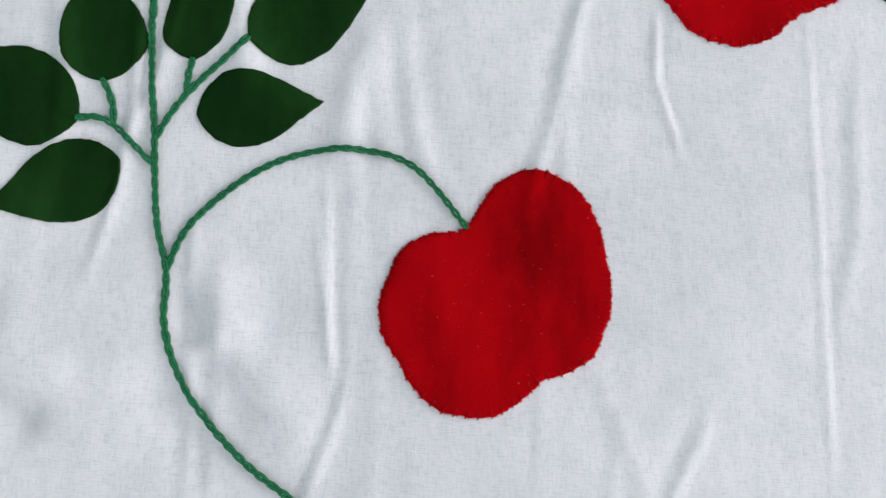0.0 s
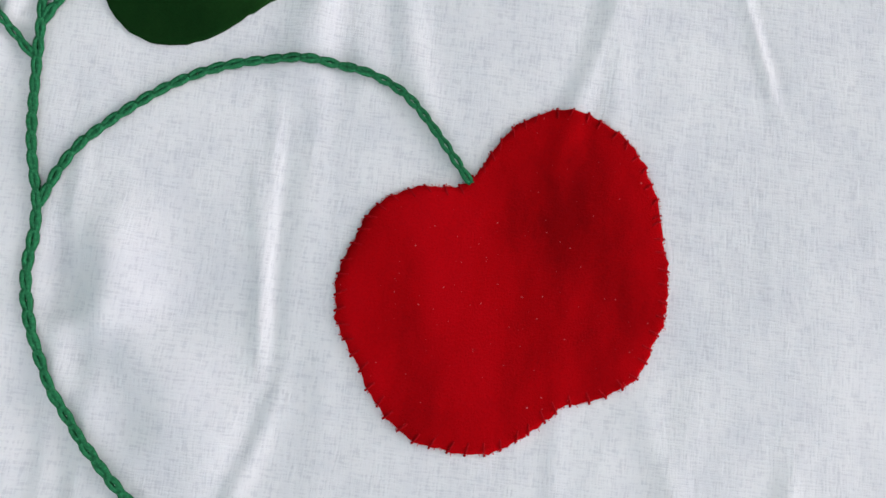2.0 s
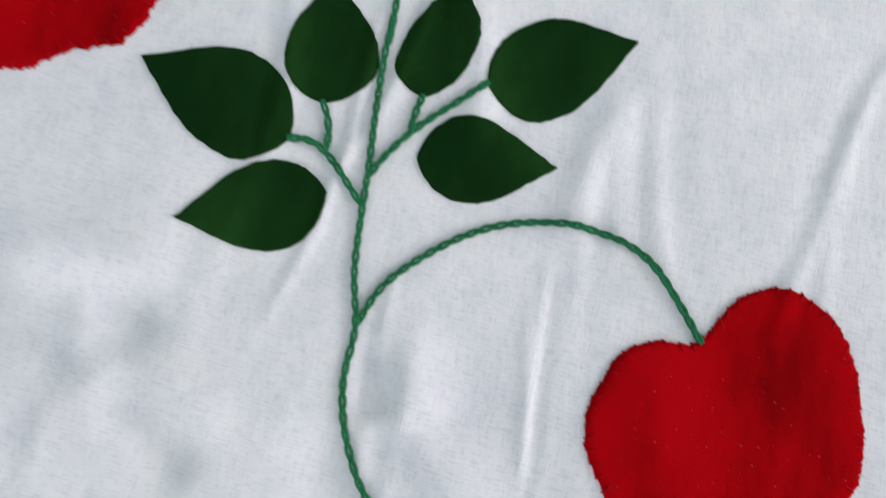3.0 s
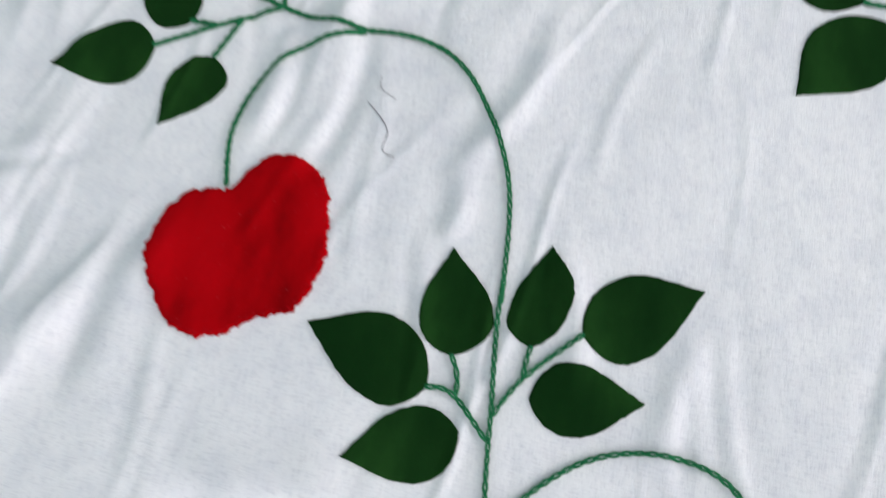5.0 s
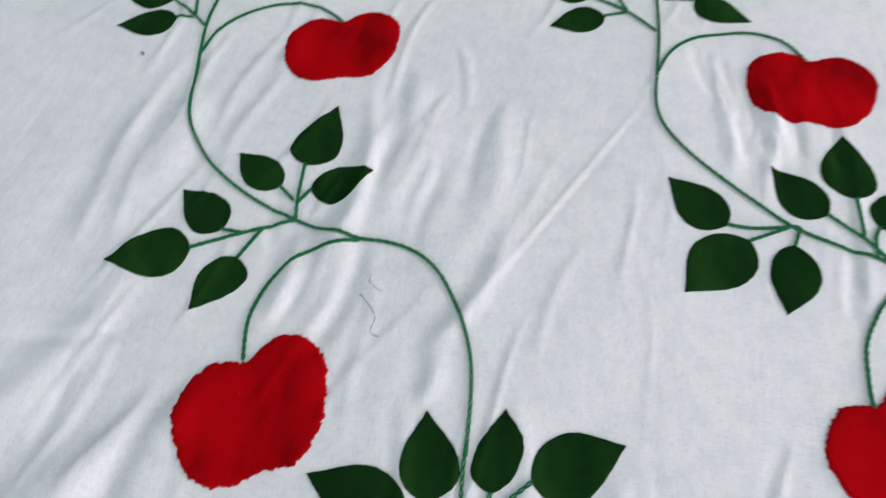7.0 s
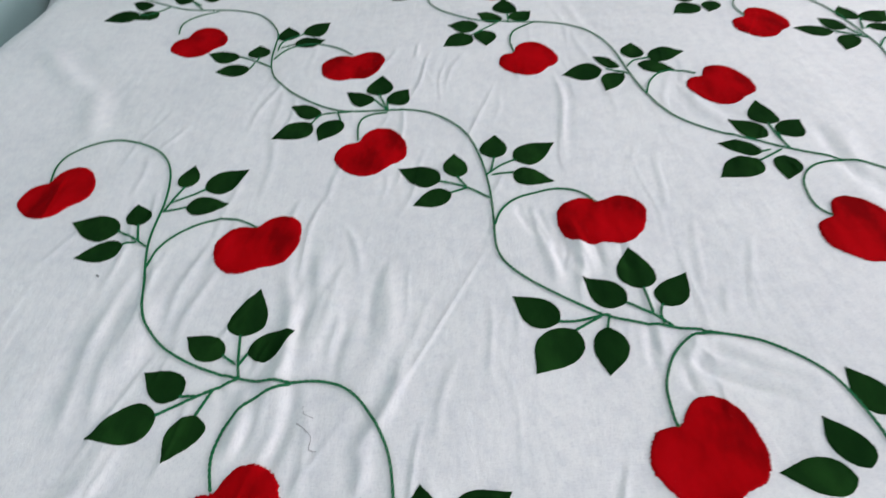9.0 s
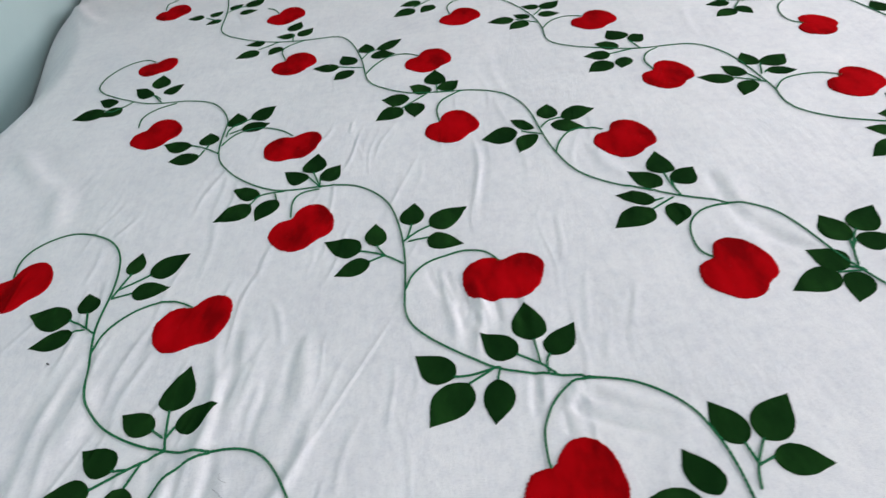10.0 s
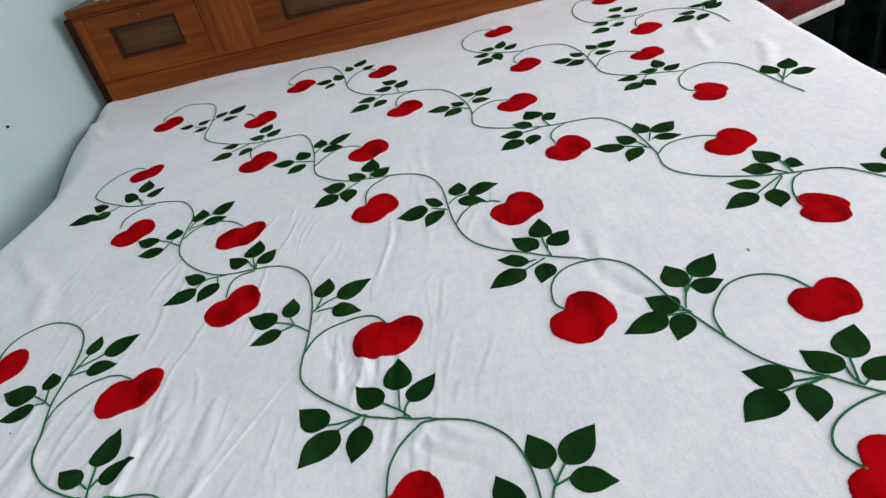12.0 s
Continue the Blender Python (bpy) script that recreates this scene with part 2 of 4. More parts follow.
fold((.117, .005), (.116, -.022), .004, -.0009)
fold((.354, .251), (.363, .183), .0065, -.0016)
fold((.363, .183), (.368, .139), .0065, -.0015)
fold((.387, .187), (.402, .166), .0065, -.0011)
fold((.035, .187), (.051, .115), .0055, -.0014)
fold((.003, .206), (.017, .151), .0045, -.0011)
fold((.134, .360), (.122, .573), .005, .0005)
rng = np.random.default_rng(7)
for _ in range(170):
    # short creases, mostly along one slant
    x, y, slant, n = rng.uniform(-0.52, 0.35), rng.uniform(-0.36, 0.55), radians(rng.normal(84, 11)), rng.uniform(0.03, 0.13)
    fold((x, y), (x + n * math.cos(slant), y + n * math.sin(slant)), rng.uniform(0.0018, 0.0040), rng.uniform(0.0002, 0.0009) * (1.3 if x < -0.1 else 0.75))
WAVES = [(rng.uniform(6, 26), rng.normal(0.9, 0.5), rng.uniform(0, 6.28)) for _ in range(14)]
WAVES += [(rng.uniform(40, 95), rng.normal(0.95, 0.45), rng.uniform(0, 6.28)) for _ in range(12)]
LEFT_EDGE, RIGHT_EDGE, FOOT_EDGE, HEAD_EDGE, WALL_X = -0.764, 0.907, -0.56, 1.518, -0.93


def height(x, y):
    """Height of the rumpled cloth over the mattress; folds and soft waves."""
    x, y = np.asarray(x, float), np.asarray(y, float)
    z = np.zeros_like(x)
    for k, turn, phase in WAVES:
        wobble = 0.9 * np.sin(2.3 * y + phase) + 0.7 * np.sin(3.1 * x + 2 * phase)
        z += 0.0060 / k * np.sin(k * (x * np.sin(turn) - y * np.cos(turn)) + phase + wobble)
    lo, hi = np.array([x.min(), y.min()]) - 0.05, np.array([x.max(), y.max()]) + 0.05
    for a, b, w, rise in FOLDS:
        if np.any(np.maximum(a, b) < lo) or np.any(np.minimum(a, b) > hi):
            continue
        d = b - a
        n = np.hypot(*d)
        s = ((x - a[0]) * d[0] + (y - a[1]) * d[1]) / n
        side = ((y - a[1]) * d[0] - (x - a[0]) * d[1]) / n
        if w > 0.002:
            side = side + 0.006 * np.sin(s / n * 4.2 + a[0] * 50) * min(1.0, n / 0.15)
        taper = 1 / (1 + np.exp(-(s - 0.05 * n) / (0.07 * n))) / (1 + np.exp((s - 0.95 * n) / (0.07 * n)))
        core = np.exp(-((side / w) ** 2)) - 0.35 * np.exp(-(((side - 1.9 * w) / (1.4 * w)) ** 2))
        z += rise * taper * core
    edge = LEFT_EDGE - 0.150 / (1 + np.exp(-(y - 1.20) / 0.09)) + 0.010 * np.sin(9 * y)
    s = np.maximum(edge + 0.05 - x, 0)
    z -= 0.95 * s * s / (s + 0.07)
    # the hem rides up a little where it meets the headboard
    hem = np.exp(-(((1.518 - y) / 0.035) ** 2))
    z += hem * (0.014 * np.exp(-(((x + 0.52) / 0.30) ** 2)) + 0.014 / (1 + np.exp(-(x - 0.22) / 0.06)))
    z += 0.016 * np.exp(-(((y - 1.50) / 0.05) ** 2) - ((x + 0.895) / 0.03) ** 2)
    return z


def bend(s, edge, r=0.025):
    """Along the cloth and over a mattress edge: where it lies and how far it has dropped."""
    over = np.maximum(s - edge, 0)
    a = np.minimum(over / r, math.pi / 2)
    return np.where(over > 0, edge + r * np.sin(a), s), np.where(over > 0, r * (np.cos(a) - 1) - np.maximum(over - r * math.pi / 2, 0), 0.0)


def sheet():
    # finer where the cloth is seen close
    u = np.r_[np.arange(-0.922, -0.46, 0.006), np.arange(-0.46, -0.12, 0.0026), np.arange(-0.12, 0.14, 0.0014), np.arange(0.14, 0.24, 0.0026), np.arange(0.24, RIGHT_EDGE + 0.32, 0.006)]
    v = np.r_[np.arange(FOOT_EDGE - 0.28, -0.36, 0.008), np.arange(-0.36, -0.08, 0.0014), np.arange(-0.08, 0.36, 0.0026), np.arange(0.36, HEAD_EDGE + 0.001, 0.006)]
    U, V = np.meshgrid(u, v)
    X, dx = bend(U, RIGHT_EDGE + 0.004 + 0.002 * np.sin(7 * V) + 0.0015 * np.sin(23 * V + 1))
    Yn, dy = bend(-V, -FOOT_EDGE)
    Y = -Yn
    Z = height(X, Y) + np.minimum(dx, dy)
    X = X + np.where(dx < -0.03, 0.012 * np.sin(16 * V) * np.clip(-dx * 6, 0, 1), 0)
    n, m = len(u), len(v)
    verts = np.stack([X, Y, Z], -1).reshape(-1, 3)
    i = (np.arange(m - 1)[:, None] * n + np.arange(n - 1)).ravel()
    faces = np.stack([i, i + 1, i + n + 1, i + n], -1).tolist()
    ob = mesh_object("bedspread", verts, faces, COTTON)
    return tagged(ob, "white cotton bedspread appliqued with red apples and green leaves, slightly rumpled", "bedspread")


BEDSPREAD = sheet()


def patch(name, outline, thick, mat, puff=0.0, label=""):
    """A cloth patch with a rolled edge that lies on the bedspread."""
    outline = np.array(outline)
    mid, n = outline.mean(0), len(outline)
    verts, rings = [], ((1.004, -0.0006), (1.0, 0.55), (0.975, 0.95), *((0.93 - 0.085 * k, 1.0) for k in range(11)))
    for f, up in rings:
        p = mid + (outline - mid) * f
        verts.append(np.c_[p, np.full(n, (up * thick if up > 0 else up) + puff * (1 - f * f))])
    verts = np.vstack(verts + [[[*mid, thick + puff]]])
    verts[:, 2] += height(verts[:, 0], verts[:, 1])
    faces = []
    for r in range(len(rings) - 1):
        for k in range(n):
            a, b = r * n + k, r * n + (k + 1) % n
            faces.append((a, b, b + n, a + n))
    last = (len(rings) - 1) * n
    faces += [(last + k, last + (k + 1) % n, len(verts) - 1) for k in range(n)]
    return mesh_object(name, verts, faces, mat, BEDSPREAD, True, label)


def tube(path, radius, sides, verts, faces, flat=1.0):
    """Adds a thin tube along path (points with x, y, z)."""
    path = np.asarray(path, float)
    d = np.gradient(path, axis=0)
    d /= np.linalg.norm(d, axis=1)[:, None] + 1e-12
    side = np.c_[-d[:, 1], d[:, 0], np.zeros(len(d))]
    side /= np.linalg.norm(side, axis=1)[:, None] + 1e-12
    first = len(verts)
    for p, q in zip(path, side):
        for k in range(sides):
            a = 2 * math.pi * (k + 0.5) / sides
            verts.append(p + q * radius * math.cos(a) + np.array([0, 0, radius * flat * math.sin(a)]))
    for r in range(len(path) - 1):
        for k in range(sides):
            a, b = first + r * sides + k, first + r * sides + (k + 1) % sides
            faces.append((a, b, b + sides, a + sides))


def apple(middle, turn, size, wide, ragged=1.0):
    """A two-lobed apple patch with a stalk notch and a dimple, hemmed with whip stitches."""
    c, turn, count = np.array(middle), radians(turn), 186
    a = np.linspace(0, 2 * math.pi, count, endpoint=False)
    r = 0.992 - 0.002 * np.cos(a) - 0.014 * np.sin(a) + 0.131 * np.cos(2 * a) + 0.071 * np.sin(2 * a) - 0.020 * np.cos(3 * a)
    r += 0.052 * np.sin(3 * a) - 0.077 * np.cos(4 * a) + 0.013 * np.sin(4 * a) - 0.006 * np.sin(5 * a) + 0.018 * np.cos(6 * a)
    r += -0.011 * np.sin(6 * a) + 0.006 * np.sin(7 * a) - 0.011 * np.cos(8 * a)
    phase = rng.uniform(0, 6.28, 3)
    r += 0.006 * np.sin(9 * a + phase[0]) + 0.005 * np.sin(17 * a + phase[1]) + 0.004 * np.sin(31 * a + phase[2]) + 0.005 * np.cos(62 * a) + rng.normal(0, 0.003, count)
    r += (ragged - 1) * (0.006 * np.sin(23 * a + phase[1]) + 0.006 * np.sin(41 * a + phase[0]) + rng.normal(0, 0.004, count))
    r *= 0.0389 * size
    x, y = r * np.cos(a) * wide**0.5, r * np.sin(a) / wide**0.5
    out = c + np.c_[x * math.cos(turn) - y * math.sin(turn), x * math.sin(turn) + y * math.cos(turn)]
    ob = patch("apple_patch", out, 0.0013, RED, 0.0006, "red felt apple with hand-stitched edge")
    along = np.r_[0, np.cumsum(np.hypot(*(np.roll(out, -1, 0) - out).T))]
    total, verts, faces = along[-1], [], []
    loop = np.vstack([out, out[:1]])
    for s in np.arange(0, total, 0.0042):
        s += rng.uniform(-0.0006, 0.0006)
        p = np.array([np.interp(s % total, along, loop[:, k]) for k in (0, 1)])
        inward = c - p
        inward /= np.hypot(*inward)
        turn = rng.uniform(-0.35, 0.35)
        inward = np.array([inward[0] * math.cos(turn) - inward[1] * math.sin(turn), inward[0] * math.sin(turn) + inward[1] * math.cos(turn)])
        pts = [p - inward * 0.0007, p + inward * 0.0008, p + inward * rng.uniform(0.0022, 0.0030)]
        tube([(*pts[0], 0.0), (*pts[1], 0.00145), (*pts[2], 0.0011)], 0.00036, 4, verts, faces)
    verts = np.array(verts)
    verts[:, 2] += height(verts[:, 0], verts[:, 1])
    mesh_object("stitching", verts, faces, RED_THREAD, ob, True, "red whip stitches")
    verts, faces = [], []
    for s in rng.uniform(0, total, 280):
        p = np.array([np.interp(s, along, loop[:, k]) for k in (0, 1)])
        outward = p - c
        aim = math.atan2(outward[1], outward[0]) + rng.normal(0, 0.7)
        d = np.array([math.cos(aim), math.sin(aim)])
        n, z = rng.uniform(0.0002, 0.0008), rng.uniform(0.0004, 0.0012)
        tube([(*(p - d * 0.0003), z), (*(p + d * n), z * rng.uniform(0.2, 1.2))], 0.00008, 3, verts, faces)
    verts = np.array(verts)
    verts[:, 2] += height(verts[:, 0], verts[:, 1])
    mesh_object("frayed_edge", verts, faces, RED_FUZZ, ob, True, "loose red fibres")


def leaf(tip, base, wide_a, at_a, wide_b, at_b):
    """A shield-shaped leaf patch: sharp tip, blunt base, each side with its own greatest width and its place along the leaf."""
    tip, base = np.array(tip), np.array(base)
    along = tip - base
    n = np.hypot(*along)
    side = np.array([-along[1], along[0]]) / n
    out, t = [], np.linspace(0, 1, 17)[:, None]
    for sgn, w, s in ((1, wide_a, at_a), (-1, wide_b, at_b)):
        # tip to shoulder nearly straight, shoulder round, then in to the base
        shoulder = base + along * s + side * sgn * w * n
        p1 = tip + (shoulder - tip) * 0.42 + side * sgn * 0.035 * n
        p2 = shoulder + along * (1 - s) * 0.40
        upper = (1 - t) ** 3 * tip + 3 * (1 - t) ** 2 * t * p1 + 3 * (1 - t) * t**2 * p2 + t**3 * shoulder
        q1 = shoulder - along * s * 0.62
        q2 = base + side * sgn * w * n * 0.42 + along * s * 0.10
        lower = (1 - t) ** 3 * shoulder + 3 * (1 - t) ** 2 * t * q1 + 3 * (1 - t) * t**2 * q2 + t**3 * base
        edge = np.vstack([upper[:-1], lower[:-1]]) if sgn > 0 else np.vstack([upper[1:], lower[1:]])[::-1]
        rough = rng.normal(0, 0.00016, len(edge))
        rough[0] = 0
        out.append(edge + side * rough[:, None])
    patch("leaf_patch", np.vstack(out), 0.0009, GREEN, 0.0, "dark green felt leaf with a cut edge")


def sprig(*leaves):
    for shape in leaves:
        leaf(*shape)


def smooth_line(points, step):
    p = np.array(points, float)
    if len(p) == 2:
        p = np.array([p[0], (p[0] + p[1]) / 2, p[1]])
    q = np.vstack([2 * p[0] - p[1], p, 2 * p[-1] - p[-2]])
    t = np.linspace(0, 1, 24, endpoint=False)[:, None]
    fine = []
    for a, b, c, d in zip(q, q[1:], q[2:], q[3:]):
        fine.append(0.5 * (2 * b + (c - a) * t + (2 * a - 5 * b + 4 * c - d) * t**2 + (3 * b - a - 3 * c + d) * t**3))
    fine = np.vstack(fine + [p[-1:]])
    soft = fine.copy()
    for _ in range(60):
        soft[1:-1] = (soft[:-2] + 2 * soft[1:-1] + soft[2:]) / 4
    run = np.r_[0, np.cumsum(np.hypot(*np.diff(soft, axis=0).T))]
    n = max(2, round(run[-1] / step))
    at = np.linspace(0, run[-1], n + 1)
    return np.c_[np.interp(at, run, soft[:, 0]), np.interp(at, run, soft[:, 1])]


def stem(*points):
    """A line of chain stitch: one looped link after another."""
    line = smooth_line(points, 0.0048)
    verts, faces = [], []
    profile = ((0.0, 0.10, 0.2), (0.25, 0.55, 0.5), (0.6, 1.0, 0.7), (0.9, 0.85, 0.9), (1.12, 0.25, 1.0))
    for p, q in zip(line, line[1:]):
        d = q - p
        n = np.hypot(*d) + 1e-9
        side = np.array([-d[1], d[0]]) / n
        wide = 0.00068 * rng.uniform(0.88, 1.12)
        for sgn in (1, -1):
            pts = [(*(p + d * s + side * sgn * w * wide), up * 0.0008) for s, w, up in profile]
            tube(pts, 0.00068, 4, verts, faces, 0.9)
    verts = np.array(verts)
    verts[:, 2] += height(verts[:, 0], verts[:, 1]) + 0.0004
    mesh_object("stem", verts, faces, STEM, BEDSPREAD, True, "green chain-stitched stem")


# ---- room ----
def slab(name, a, b, mat, label, category):
    return tagged(part(name, box(a, b), mat), label, category, kind="structure")


slab("floor", (-1.03, -2.5, -0.66), (3.1, 1.95, -0.56), FLOOR, "polished floor with the shade beside the bed put into its near-black colour", "floor")
slab("ceiling", (-1.03, -2.5, 2.2), (3.1, 1.95, 2.3), CEILING, "plain white ceiling", "ceiling")
slab("wall_west", (-1.03, -2.4, -0.56), (WALL_X, 1.85, 2.2), WALL, "pale blue-green painted wall beside the bed", "wall")
slab("wall_north", (-1.03, 1.85, -0.56), (3.1, 1.95, 2.2), WALL, "pale blue-green painted wall behind the headboard", "wall")


def wall_with_opening(name, axis, at, lo, hi, o0, o1, z0, z1, label):
    """A wall in four pieces round one opening."""
    bm = bmesh.new()
    for a, b, c, d in ((lo, o0, -0.56, 2.2), (o1, hi, -0.56, 2.2), (o0, o1, -0.56, z0), (o0, o1, z1, 2.2)):
        if d - c > 0.01:
            if axis == "x":
                box((at, a, c), (at + 0.1, b, d), 0, bm)
            else:
                box((a, at, c), (b, at + 0.1, d), 0, bm)
    tagged(part(name, bm, WALL), label, "wall", kind="structure")


wall_with_opening("wall_east", "x", 3.0, -2.4, 1.85, -0.40, 1.80, 0.3, 1.7, "pale blue-green wall with a window opening")
# opening added only to hold the fill lamp
wall_with_opening("wall_south", "y", -2.5, -1.03, 3.1, -0.55, 1.15, -0.0, 1.5, "unseen pale blue-green wall with an opening added for the fill lamp")

# ---- bed ----
mattress = part("mattress", box((-0.86, FOOT_EDGE + 0.02, -0.24), (RIGHT_EDGE - 0.03, 1.482, -0.035), 0.03), MATTRESS)
# the cloth slopes off beside the wall, so the mattress is narrower there
for v in mattress.data.vertices:
    if v.co.x < -0.5:
        v.co.x += 0.17
        v.co.z -= 0.02 if v.co.z > -0.1 else 0
tagged(mattress, "grey ticking mattress under the white bedspread", "mattress")

bed = tagged(new("bed"), "varnished brown wooden bed with a panelled box headboard", "bed")
Y0 = 1.520
part("base", box((-0.86, FOOT_EDGE + 0.04, -0.42), (0.90, 1.485, -0.242), 0.008), WOOD_X, bed)
for x in (-0.80, 0.84):
    for y in (FOOT_EDGE + 0.10, 1.42):
        part("leg", box((x - 0.04, y - 0.04, -0.56), (x + 0.04, y + 0.04, -0.421), 0.006), WOOD_Z, bed)
X0, X1, TOP = -0.872, 0.925, 0.285
box_back = part("headboard_box", box((X0, Y0 + 0.024, -0.56), (X1, 1.80, TOP - 0.022), 0.004), WOOD_X, bed)
part("headboard_top", box((X0 - 0.006, Y0 - 0.008, TOP - 0.0218), (X1 + 0.006, 1.805, TOP), 0.006), WOOD_X, bed)
part("bottom_rail", box((X0, Y0, -0.45), (X1, Y0 + 0.0235, 0.066), 0.004), WOOD_X, bed)
part("top_rail", box((X0, Y0, TOP - 0.030), (X1, Y0 + 0.0235, TOP - 0.0225), 0.002), WOOD_X, bed)
for a, b in ((X0, -0.838), (-0.502, -0.350), (0.387, 0.539), (0.882, X1)):
    part("stile", box((a, Y0 - 0.001, 0.0665), (b, Y0 + 0.0235, TOP - 0.0305), 0.004), WOOD_Z, bed)


# added dark strip: stands in for the shadowed gap between headboard and wall
part("back_board", box((WALL_X + 0.006, Y0 + 0.05, -0.56), (X0 - 0.0005, Y0 + 0.09, TOP - 0.03), 0.003), DARK_WOOD_AND_SHADE, bed, "dark strip added as the shade in the gap beside the wall")


def ring(a, b, z0, z1, ia, ib, i0, i1, front, back):
    """An upright rectangular frame, one closed piece."""
    bm = bmesh.new()
    corners = (((a, z0), (ia, i0)), ((b, z0), (ib, i0)), ((b, z1), (ib, i1)), ((a, z1), (ia, i1)))
    v = [[bm.verts.new((x, y, z)) for x, z in pair for y in (front, back)] for pair in corners]
    for k in range(4):
        p, q = v[k], v[(k + 1) % 4]
        for m, n in ((0, 2), (2, 3), (3, 1), (1, 0)):
            bm.faces.new((p[m], q[m], q[n], p[n]))
    bmesh.ops.recalc_face_normals(bm, faces=bm.faces)
    return bm


def headboard_door(a, b, pa, pb, knob):
    """A cabinet door in the headboard with a dark sunken panel and its moulding."""
    z0, z1, p0, p1 = 0.0674, TOP - 0.0312, 0.121, 0.214
    door = part("headboard_door", ring(a, b, z0, z1, pa, pb, p0, p1, Y0 + 0.0012, Y0 + 0.023), WOOD_X, bed)
    part("panel", box((pa + 0.004, Y0 + 0.014, p0 + 0.004), (pb - 0.004, Y0 + 0.0225, p1 - 0.004), 0.003), PANEL_WOOD, door, "dark greyish wood panel")
    part("moulding", ring(pa, pb, p0, p1, pa + 0.009, pb - 0.009, p0 + 0.009, p1 - 0.009, Y0 + 0.0015, Y0 + 0.013), DARK_WOOD_AND_SHADE, door, "dark moulding")
    bm = bmesh.new()
    bmesh.ops.create_uvsphere(bm, u_segments=12, v_segments=8, radius=0.008, matrix=Matrix.Translation((knob, Y0 - 0.006, 0.232)))
    bmesh.ops.create_cone(bm, segments=10, radius1=0.004, radius2=0.004, depth=0.014, matrix=Matrix.Translation((knob, Y0 + 0.001, 0.232)) @ Matrix.Rotation(radians(90), 4, "X"))
    part("knob", bm, WOOD_X, door, "small turned wooden knob", True)


headboard_door(-0.8372, -0.5028, -0.778, -0.572, -0.672)
headboard_door(-0.3492, 0.3862, -0.264, 0.301, 0.018)
headboard_door(0.5398, 0.8812, 0.609, 0.815, 0.71)

# ---- things on and round the bed ----
bm = box((-0.80, 1.56, TOP + 0.0005), (-0.70, 1.70, TOP + 0.03), 0.003)
tagged(part("paper_box", bm, CREAM), "cream card box on the headboard", "box")
bm = bmesh.new()
bmesh.ops.create_cone(bm, cap_ends=True, segments=40, radius1=0.036, radius2=0.062, depth=0.016, matrix=Matrix.Translation((-0.60, 1.58, TOP + 0.0085)))
tagged(part("dish", bm, CHINA, None, "", True), "small white china dish on the headboard", "dish")

# dark cloth hanging on the far wall
verts, faces, cols, rows = [], [], 90, 6
for r in range(rows + 1):
    for k in range(cols + 1):
        verts.append((0.98 + 1.40 * k / cols, 1.80 + 0.022 * math.sin(k * 0.9) + 0.008 * math.sin(k * 2.3 + r), -0.558 + 1.54 * r / rows))
for r in range(rows):
    for k in range(cols):
        a = r * (cols + 1) + k
        faces.append((a, a + 1, a + cols + 2, a + cols + 1))
tagged(mesh_object("curtain", verts, faces, CURTAIN_AND_SHADE), "dark green-black curtain hanging in folds", "curtain")

stool = tagged(new("bedside_stool"), "low stool draped with maroon cloth with white border", "stool")
ms = Matrix.Translation((1.135, 1.462, 0)) @ Matrix.Rotation(radians(27), 4, "Z")
# seat takes the curtain's near-black, as painted shadow under the cloth
part("seat", box((-0.16, 0.012, -0.50), (0.26, 0.30, -0.13), 0.01, None, ms), CURTAIN_AND_SHADE, stool)
part("cloth", box((-0.17, 0.0, -0.190), (0.27, 0.31, -0.128), 0.012, None, ms), RED_CLOTH, stool, "maroon cloth cover")
part("border", box((-0.171, -0.003, -0.214), (0.271, 0.30, -0.1905), 0.004, None, ms), WHITE_TRIM, stool, "white cloth border")
bm = box((-0.15, 0.05, -0.1275), (0.25, 0.29, -0.06), 0.022, None, ms)
tagged(part("folded_blanket", bm, RED_CLOTH, None, "", True), "folded maroon blanket on the stool", "blanket")
for x in (-0.12, 0.22):
    for y in (0.05, 0.27):
        part("leg", box((x - 0.02, y - 0.02, -0.56), (x + 0.02, y + 0.02, -0.501), 0.004, None, ms), DARK_WOOD_AND_SHADE, stool)

# small dark nail in the wall
bm = bmesh.new()
bmesh.ops.create_cone(bm, cap_ends=True, segments=10, radius1=0.004, radius2=0.003, depth=0.006, matrix=Matrix.Translation((WALL_X + 0.003, 1.117, 0.108)) @ Matrix.Rotation(radians(90), 4, "Y"))
tagged(part("nail", bm, BLACK), "small dark nail head in the painted wall", "nail")


def loose_thread(points, radius, mat, label, category, name):
    line = smooth_line(points, 0.003)
    verts, faces = [], []
    tube(np.c_[line, np.zeros(len(line))], radius, 5, verts, faces)
    verts = np.array(verts)
    verts[:, 2] += height(verts[:, 0], verts[:, 1]) + radius
    tagged(mesh_object(name, verts, faces, mat), label, category)


# apple patches: middle, turn, size and proportion
apple((0.021, -0.211), 31, 1.01, 1.01)
apple((-0.2210, -0.1163), 29, 1.00, 0.96, 2.4)
apple((-0.2525, 0.1583), 15, 1.01, 1.01, 1.5)
apple((-0.4907, 0.2534), 44, 1.00, 0.97)
apple((0.0834, 0.1785), -3, 1.03, 1.04)
apple((0.113, -0.0720), 31, 1.03, 1.01, 1.5)
apple((-0.1523, 0.3070), 39, 1.04, 1.00)
apple((-0.1929, 0.5077), 4, 1.02, 0.99)
apple((-0.4286, 0.6033), 52, 1.04, 0.99)
apple((-0.5095, 0.8787), 23, 0.92, 0.98)
apple((-0.566, 1.187), 51, 1.02, 1.01)
